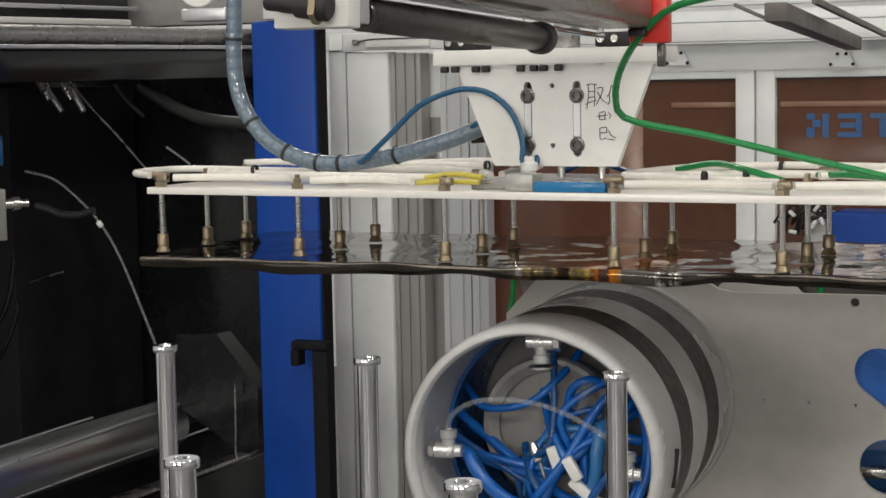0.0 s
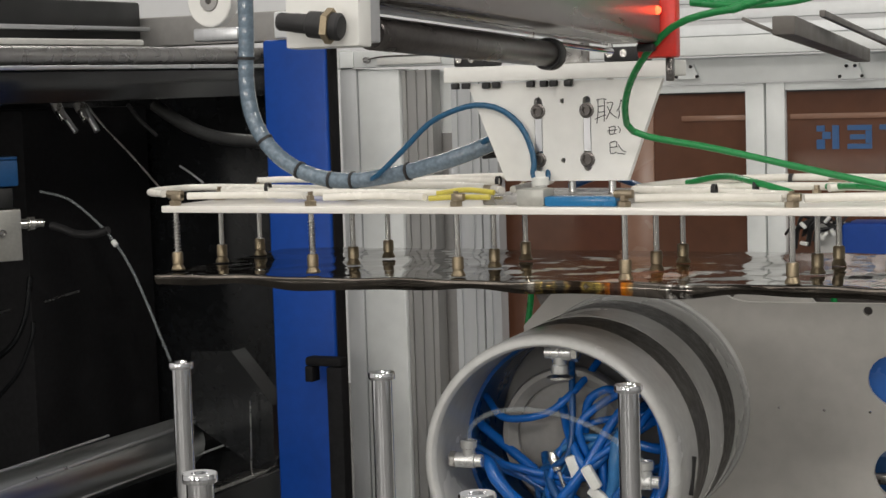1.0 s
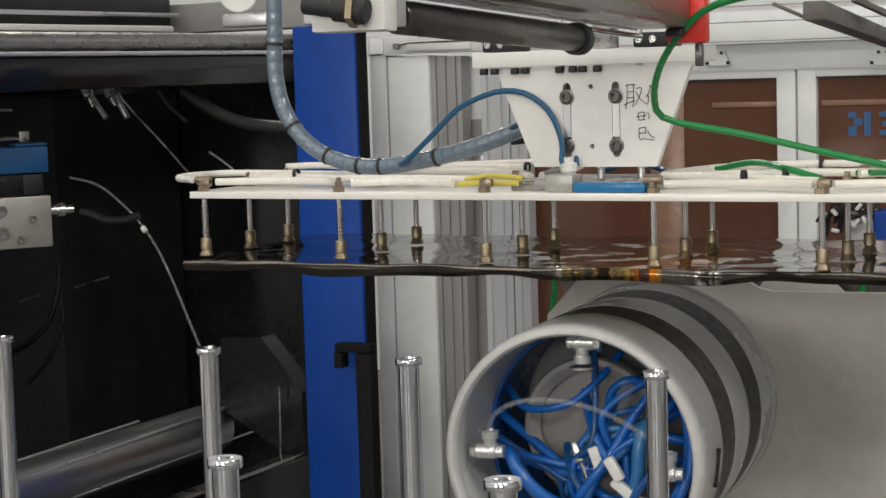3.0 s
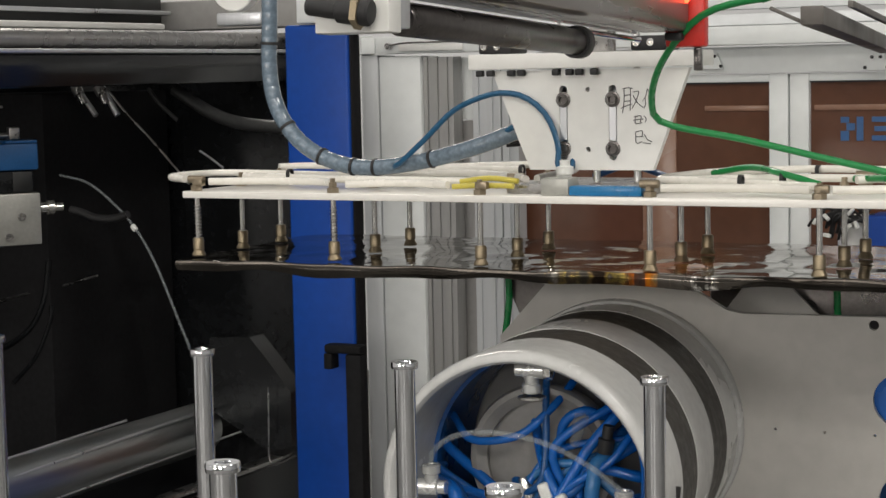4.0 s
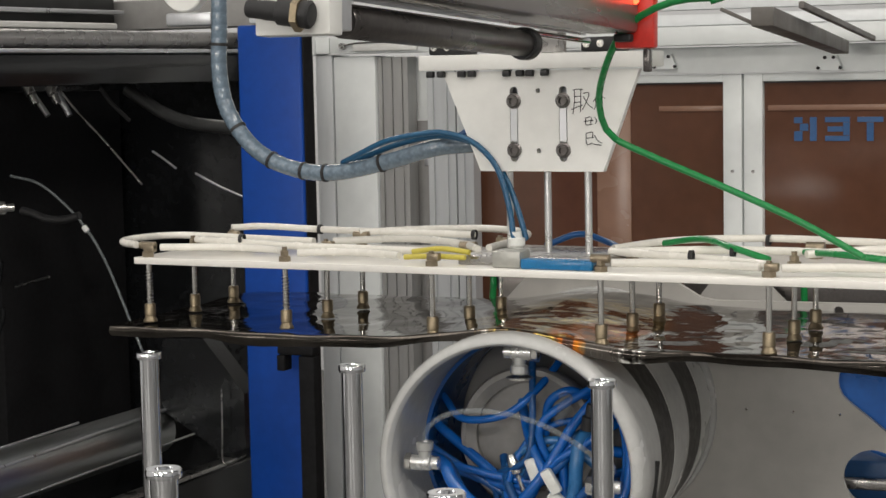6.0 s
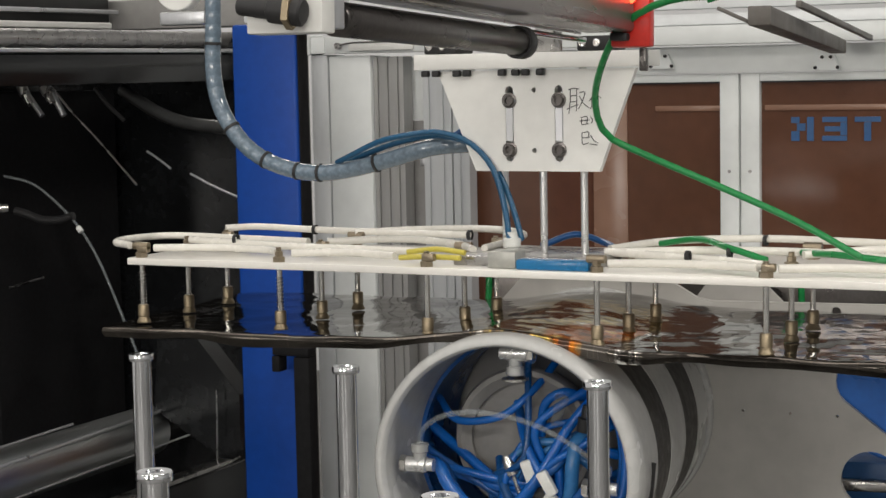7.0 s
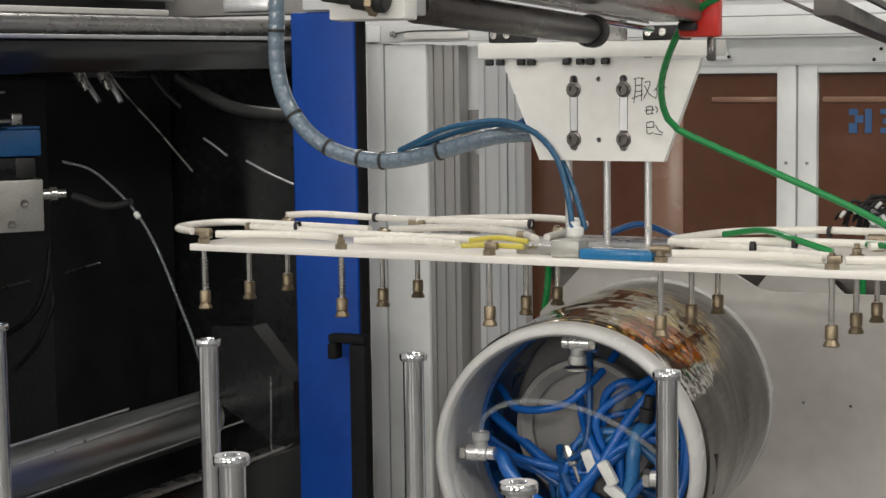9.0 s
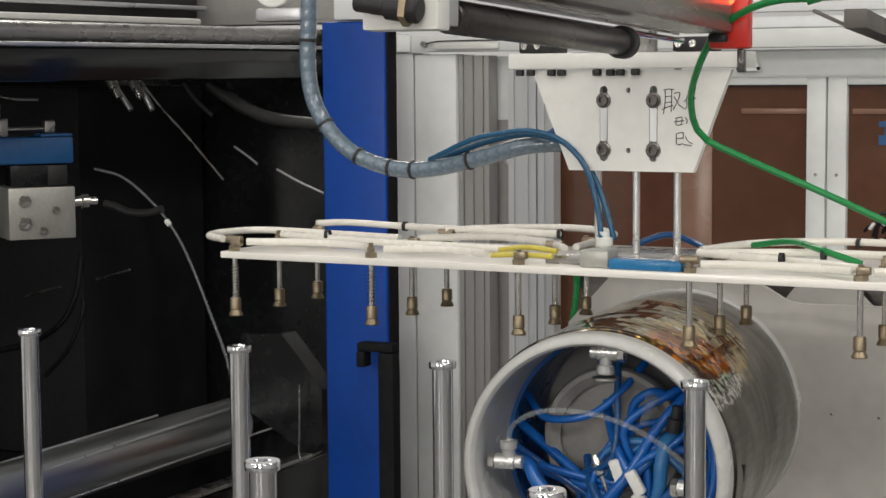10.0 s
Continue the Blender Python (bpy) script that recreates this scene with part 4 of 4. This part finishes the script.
blue_hose_b = chain("blue_hose", "blue air hose looping down to the gripper", HOSEB, 0.0045,
                    [(-0.20, 0.115, 1.240), (-0.17, 0.10, 1.246), (-0.10, 0.105, 1.262), (-0.03, 0.11, 1.285), (0.02, 0.10, 1.31), (0.06, 0.10, 1.315), (0.095, 0.095, 1.295), (0.117, 0.085, 1.265), (0.122, 0.07, 1.246)],
                    [(-0.20, 0.115, 1.249), (-0.15, 0.10, 1.266), (-0.09, 0.095, 1.284), (-0.02, 0.09, 1.294), (0.045, 0.085, 1.278), (0.085, 0.08, 1.238), (0.105, 0.075, 1.20), (0.118, 0.07, 1.168), (0.128, 0.065, 1.140)], 24)
green_hose = chain("green_hose", "green air hose looping down to the gripper", GREEN, 0.0050,
                   [(0.478, -0.12, 1.48), (0.439, -0.12, 1.475), (0.396, -0.12, 1.461), (0.349, -0.1, 1.425), (0.304, -0.05, 1.383), (0.278, 0.0, 1.339), (0.284, 0.04, 1.311), (0.397, 0.05, 1.288), (0.521, 0.05, 1.26), (0.65, 0.05, 1.232)],
                   [(0.493, -0.12, 1.483), (0.439, -0.12, 1.482), (0.392, -0.12, 1.468), (0.346, -0.1, 1.44), (0.301, -0.05, 1.389), (0.274, 0.0, 1.342), (0.275, 0.04, 1.297), (0.327, 0.05, 1.269), (0.445, 0.05, 1.221), (0.552, 0.05, 1.175), (0.64, 0.05, 1.128)], 34)
grey_hose = chain("sheathed_hose", "grey spiral-sheathed hose bundle with black ties", GREYH, 0.0135,
                  [(-0.43, 0.10, 1.56), (-0.431, 0.10, 1.483), (-0.434, 0.10, 1.399), (-0.419, 0.10, 1.334), (-0.377, 0.10, 1.282), (-0.313, 0.10, 1.250), (-0.239, 0.10, 1.241), (-0.135, 0.10, 1.255), (-0.044, 0.10, 1.278), (0.012, 0.12, 1.300)],
                  [(-0.43, 0.10, 1.56), (-0.431, 0.10, 1.483), (-0.434, 0.10, 1.399), (-0.419, 0.10, 1.334), (-0.372, 0.10, 1.275), (-0.305, 0.10, 1.243), (-0.225, 0.10, 1.235), (-0.125, 0.10, 1.253), (-0.040, 0.10, 1.275), (0.015, 0.12, 1.280)], 34)

for root, links, a, b in (grey_hose,):
    for k in (5, 12, 16, 19, 21, 26):
        part("tie", lathe([(0.0137, -0.0025), (0.0150, -0.0025), (0.0150, 0.0025), (0.0137, 0.0025), (0.0137, -0.0025)], 14, axis="x"), BLACKR, links[k], "black cable tie")
for pts, mt in (([(-0.02, 0.12, 1.285), (0.008, 0.13, 1.305), (0.030, 0.13, 1.345)], BLUET), ([(-0.01, 0.13, 1.282), (0.03, 0.14, 1.295), (0.05, 0.14, 1.30)], BLACKR),
                ([(-0.02, 0.14, 1.278), (0.02, 0.15, 1.278), (0.055, 0.15, 1.255)], BLACKR)):
    t = part("branch_hose", tube(pts, 0.006, 10), mt)
    tagged(t, "short dark branch hose behind the bracket", "hose", "branch hoses")
coil = thing("hose_coil", I4, "green air hose coil lying on the gantry", "hose")
part("loop", tube([(0.478, -0.12, 1.48), (0.54, -0.10, 1.497), (0.60, -0.02, 1.505), (0.57, 0.10, 1.52)], 0.0062, 10), GREEN, coil)
for k in range(4):
    part("loop", tube([(0.36 + 0.02 * k, 0.06 + 0.02 * k, 1.500), (0.43, 0.05 + 0.02 * k, 1.492 + 0.004 * k), (0.52, 0.07, 1.497 + 0.006 * k), (0.57, 0.10 + 0.02 * k, 1.52), (0.50, 0.16, 1.53)], 0.006, 10), GREEN, coil)
tray = thing("cable_tray", pose(0, 0, 0), "dark inclined cable tray under the hall roof", "tray")
for (a, b), wide, high, m in (((Vector((0.412, 0.35, 1.469)), Vector((0.213, 1.66, 1.429))), 0.030, 0.036, TRAYG), ((Vector((0.407, 0.6, 1.493)), Vector((0.3, 1.6, 1.446))), 0.012, 0.010, TRAYG),
                          ((Vector((0.344, 0.35, 1.483)), Vector((0.407, 0.36, 1.453))), 0.006, 0.006, TRAYG)):
    h = (b - a).length / 2
    part("side_rail", box(-h, h, -wide / 2, wide / 2, -high / 2, high / 2, 0.002), m, tray, "", lay(a, b))
for x, y, z in ((0.25, 0.62, 1.51), (0.40, 1.35, 1.45)):
    part("hanger", rod(0.003, 4.3 - z, 0.0005, 10, z), STEEL, tray, "", pose(x, y, 0))

tool = thing("tool_stand", pose(0.11, 1.62, 0), "wheeled tool stand with blue body, white box and black cables", "stand")
rg = random.Random(3)
for k in range(11):
    a = rg.uniform(-0.05, 0.03)
    part("cable", tube([(a - 0.02, 0.0, 1.03 + rg.uniform(-0.04, 0.0)), (a, -0.02, 1.03 + rg.uniform(0.0, 0.04)), (a + 0.03, 0.0, 1.03 + rg.uniform(0.0, 0.05)), (a + 0.06, 0.02, 1.03 + rg.uniform(-0.03, 0.05))], rg.uniform(0.0025, 0.0045), 8), BLACKR, tool, "black cable")
for k in range(7):
    part("plug", box(-0.009, 0.009, -0.03, -0.018, -0.004, 0.004, 0.002), FITW, tool, "white plug", pose(rg.uniform(-0.05, 0.05), 0, 1.03 + rg.uniform(-0.03, 0.03), 0, rg.uniform(-60, 60), 0))
part("white_box", box(0.0, 0.055, 0.03, 0.10, 0.97, 1.045, 0.004), WHITE, tool, "small white terminal box")
part("body", box(0.06, 0.34, 0.0, 0.12, 0.10, 1.05, 0.010), BLUE, tool, "blue enamelled body")
part("mast", box(-0.012, 0.014, 0.04, 0.07, 0.03, 1.02, 0.002), ALU, tool, "aluminium mast")
part("base", box(-0.06, 0.36, -0.03, 0.14, 0.03, 0.098, 0.008), DARKST, tool, "dark steel base")
for x in (-0.03, 0.33):
    part("wheel", lathe([(0, -0.012), (0.018, -0.012), (0.02, -0.01), (0.02, 0.01), (0.018, 0.012), (0, 0.012)], 16, axis="x"), BLACKR, tool, "black castor", pose(x, 0.05, 0.021))

# pipes and leads on the press
for pts, r, mt, word in (
    ([(-1.419, 1.2, 1.365), (-1.373, 1.2, 1.337), (-1.307, 1.2, 1.303), (-1.226, 1.2, 1.280), (-1.099, 1.2, 1.268)], 0.016, RUBG, "thick black rubber hose"),
    ([(-1.736, 1.2, 1.380), (-1.709, 1.2, 1.358), (-1.663, 1.2, 1.302)], 0.007, ALU, "thin streak-like metal pipe"),
    ([(-1.646, 1.2, 1.379), (-1.626, 1.2, 1.351), (-1.596, 1.2, 1.302)], 0.008, ALU, "thin streak-like metal pipe"),
    ([(-1.629, 1.2, 1.372), (-1.570, 1.2, 1.309), (-1.494, 1.2, 1.240), (-1.386, 1.2, 1.133)], 0.0028, STEEL, "thin grey lead"),
    ([(-1.499, 1.2, 1.368), (-1.466, 1.2, 1.330), (-1.416, 1.2, 1.289)], 0.005, BLACKR, "thin black lead"),
    # two short pipes draw light streaks on the black enamel
    ([(-1.351, 1.2, 1.214), (-1.32, 1.2, 1.196), (-1.285, 1.2, 1.173)], 0.003, ALU, "thin streak-like metal pipe"),
    ([(-1.229, 1.2, 1.161), (-1.165, 1.2, 1.132), (-1.098, 1.2, 1.107)], 0.0028, ALU, "thin streak-like metal pipe"),
    ([(-2.029, 1.1, 0.682), (-1.914, 1.1, 0.712), (-1.820, 1.1, 0.768), (-1.771, 1.1, 0.843), (-1.750, 1.1, 0.944)], 0.008, BLACK, "black glossy hose"),
    ([(-1.880, 1.1, 0.626), (-1.804, 1.1, 0.697), (-1.755, 1.1, 0.787), (-1.748, 1.1, 0.830)], 0.006, BLACK, "black glossy hose"),
    # two more light streaks, drawn as short pipes
    ([(-1.938, 1.1, 0.827), (-1.88, 1.1, 0.843), (-1.816, 1.1, 0.859)], 0.003, STEEL, "thin streak-like metal pipe"),
    ([(-1.707, 1.1, 0.882), (-1.65, 1.1, 0.898), (-1.600, 1.1, 0.911)], 0.0028, STEEL, "thin streak-like metal pipe"),
    # wire added to draw the light edge of a rounded panel
    ([(-1.109, 1.1, 0.663), (-1.111, 1.1, 0.555), (-1.112, 1.1, 0.492), (-1.095, 1.1, 0.484), (-1.049, 1.1, 0.509)], 0.002, STEEL, "thin bent wire tracing a light panel edge"),
):
    t = part("press_hose", tube(pts, r, 10), mt)
    tagged(t, word + " on the black moulding machine", "hose", "press hoses")
for x in (-1.715, -1.645):
    u = part("pipe_union", lathe([(0.007, 0), (0.013, 0), (0.014, 0.003), (0.014, 0.022), (0.010, 0.025), (0.010, 0.050), (0.007, 0.052), (0.007, 0)], 14), STEEL, None, "", pose(x, 1.19, 1.375, 0, 152, 0))
    tagged(u, "dull steel pipe union under the black rail beam", "fitting", "pipe unions")
hg = thing("hose_hanger", pose(-0.508, 0.12, 1.545), "pale round hose hanger on a rod from the hall ceiling", "hanger")
part("ring", lathe([(0.018, -0.012), (0.042, -0.012), (0.044, -0.010), (0.044, 0.010), (0.042, 0.012), (0.018, 0.012), (0.018, -0.012)], 32, axis="y"), WHITE, hg, "pale clamp ring")
part("inner_ring", lathe([(0.006, -0.014), (0.017, -0.014), (0.017, 0.014), (0.006, 0.014), (0.006, -0.014)], 24, axis="y"), STEEL, hg)
part("bar", box(-0.03, 0.06, -0.02, 0.02, -0.068, -0.046, 0.004), ALU, hg, "grey clamp bar")
part("rod", rod(0.006, 2.71, 0.001, 12, 0.0445), STEEL, hg)
# plate added in the shape of a soft reflection on the black panel
part("panel_reflection", prism([(-1.30, 0.60), (-1.285, 0.77), (-1.17, 0.775), (-1.12, 0.72), (-1.06, 0.65), (-1.06, 0.52), (-1.12, 0.50)], 1.12, 1.18), BLACK, press, "glossy black plate in place of a panel reflection")
ct = part("clear_tube", tube([(-1.458, 0.8, 1.178), (-1.382, 0.8, 1.162), (-1.319, 0.8, 1.123), (-1.258, 0.8, 1.068), (-1.206, 0.8, 0.994), (-1.148, 0.8, 0.871), (-1.098, 0.8, 0.748), (-1.08, 0.8, 0.62)], 0.0032, 10), CLEAR)
tagged(ct, "clear plastic tube hanging from the valve block", "tube")
part("clip", lathe([(0.004, 0), (0.0065, 0.002), (0.0065, 0.014), (0.004, 0.016), (0.004, 0)], 12), FITW, ct, "white clip", pose(-1.260, 0.8, 1.068, 0, 140, 0))
bp = part("elbow_pipe", tube([(-1.43, 0.80, 1.100), (-1.40, 0.8, 1.094), (-1.36, 0.8, 1.082), (-1.31, 0.8, 1.082), (-1.27, 0.8, 1.092)], 0.009, 10), BLACKR)
tagged(bp, "black rubber pipe from the valve block", "pipe")

# film in strips across its length
FY, FW, NS = 0.227, 0.515, 84
FHALF = 0.685
FS = 2 * FHALF / NS
film = thing("film_sheet", I4, "glossy bronze metallised film sheet held by suction cups", "film")


def film_strip_mesh(k):
    """One strip of the film; its front edge curls down and its surface waves a little."""
    b = bmesh.new()
    lay_uv = b.loops.layers.uv.new("film")
    lip = ((0.0105, -0.0175), (0.0068, -0.0120), (0.0046, -0.0078), (0.0042, -0.0066), (0.0047, -0.0054), (0.0062, -0.0026), (0.0074, -0.0008), (0.0086, -0.0001))
    front = [(v, z) for v, z in lip] + [(0.010 + (FW - 0.010) * (i / 24) ** 1.2, 0.0) for i in range(25)]
    n = len(front) - 1
    rows = []
    for e in (-1, 1):
        s = FS * (k - NS / 2 + 0.5 + 0.5 * e)
        row = []
        for v, z in front:
            z = z * (1 + 0.16 * math.sin(s * 13) + 0.12 * math.sin(s * 31 + 2)) - 0.004 * math.exp(-(FW - v) / 0.02) + 0.0013 * math.sin(s * 21 + v * 9) * math.sin(v * 17 + 1) + 0.0007 * math.sin(s * 47 + 3 * math.sin(v * 20))
            row.append(b.verts.new((e * FS * 0.503, v - FW / 2, z)))
        rows.append(row)
    for i in range(n):
        f = b.faces.new((rows[0][i], rows[1][i], rows[1][i + 1], rows[0][i + 1]))
        for l in f.loops:
            l[lay_uv].uv = (FS * (k - NS / 2 + 0.5) + l.vert.co.x, l.vert.co.y + FW / 2)
    e = bmesh.ops.extrude_face_region(b, geom=b.faces[:])
    bmesh.ops.translate(b, verts=[v for v in e["geom"] if isinstance(v, bmesh.types.BMVert)], vec=(0, 0, -0.0005))
    return mesh_of(b, "film_strip", FILM, True)


strips = []
for k in range(NS):
    o = new("film_strip", film_strip_mesh(k))
    o.parent = film
    strips.append(o)

ZF = 1.0975   # film height while the gripper is up
ZD = 0.809 + R + 0.002


def film_line(t):
    """Joint points of the film, from its middle to one end, in x and z measured from the drum's axis line."""
    half = NS // 2
    rr = R + 0.0035
    pts = []
    if t < 8.35:
        d = drop(t)
        z0 = ZF - 0.1056 * d
        hump = max(0.0, ZD - z0)
        for k in range(half + 1):
            s = FS * k
            pts.append((s, z0 + hump * math.exp(-(s / 0.13) ** 2)))
        return pts
    a, b, q = [float(np.interp(t, (8.35, 8.4, 8.5, 8.6, 8.7, 8.8), v)) for v in ((0.30, 0.62, 0.96, 1.45, 2.1, 3.3), (0.32, 0.74, 1.42, 2.30, 1.75, 0.0), (5.0, 4.5, 2.3, 1.9, 2.6, 2.4))]
    pts, x, z = [(0.0, 0.809 + rr)], 0.0, 0.809 + rr
    rest = max(1e-6, FHALF - a * rr)
    for k in range(half):
        s = FS * (k + 0.5)
        ang = s / rr if s < a * rr else a - b * min(1.0, q * (s - a * rr) / rest)
        ang = min(ang, 3.1)
        x, z = x + FS * math.cos(ang), z - FS * math.sin(ang)
        pts.append((x, z))
    return pts


# ---- things that move ----
def motions():
    base = pose(0.145, -0.060, 0.809, 0, 0, YAW)
    walk(drum, [(t, base @ pose(0, s, 0)) for t, s in ((0, 0.044), (0.2, 0.060), (0.4, 0.069), (0.6, 0.072), (2.7, 0.072), (2.9, 0.065), (3.5, -0.178), (3.7, -0.183), (4.7, -0.183), (4.8, -0.125), (4.9, -0.045), (5.0, -0.004), (5.1, 0.0), (5.5, 0.0), (10, 0.0))])
    walk(tool, [(t, pose(0.11 + x, 1.62, 0)) for t, x in ((0, 0), (4.7, 0), (4.85, 0.12), (5.05, 0.40), (5.2, 0.45), (7.9, 0.45), (8.1, 0.18), (8.3, 0.075), (8.5, 0.045), (10, 0.045))])
    walk(grip, [(t, pose(0, 0, 1.196 + z)) for t, z in GRIP])
    steps = (0, 5.1, 5.2, 5.3, 5.4, 5.5, 5.7, 10)
    for root, links, a, b in (blue_hose, blue_hose_b, green_hose, grey_hose):
        for k, o in enumerate(links):
            rows = []
            for t in steps:
                d = drop(t)
                rows.append((t, lay(a[k].lerp(b[k], d), a[k + 1].lerp(b[k + 1], d))))
            walk(o, rows)
    times = (0, 5.1, 5.2, 5.3, 5.4, 5.5, 5.7, 8.3, 8.35, 8.4, 8.45, 8.5, 8.55, 8.6, 8.65, 8.7, 8.75, 8.8, 8.9, 10)
    lines = [film_line(t) for t in times]
    # the other half lets go a moment sooner
    ahead = [film_line(t + 0.03) if 8.34 < t < 8.8 else film_line(t) for t in times]
    half = NS // 2
    for k, o in enumerate(strips):
        side, j = (1, k - half) if k >= half else (-1, half - 1 - k)
        rows = []
        for t, l in zip(times, ahead if side > 0 else lines):
            (x0, z0), (x1, z1) = l[j], l[j + 1]
            mx, mz = side * (x0 + x1) / 2, (z0 + z1) / 2
            ang = math.degrees(math.atan2(z0 - z1, x1 - x0)) * side
            lean = float(np.interp(t, (8.3, 8.5), (2.0, YAW)))
            cx = float(np.interp(t, (5.2, 5.5), (0.145, 0.110)))
            m = pose(cx, FY, 0, 0, 0, lean) @ pose(mx, 0, mz + 0.0003, 0, ang, 0)
            rows.append((t, m))
        walk(o, rows)


motions()
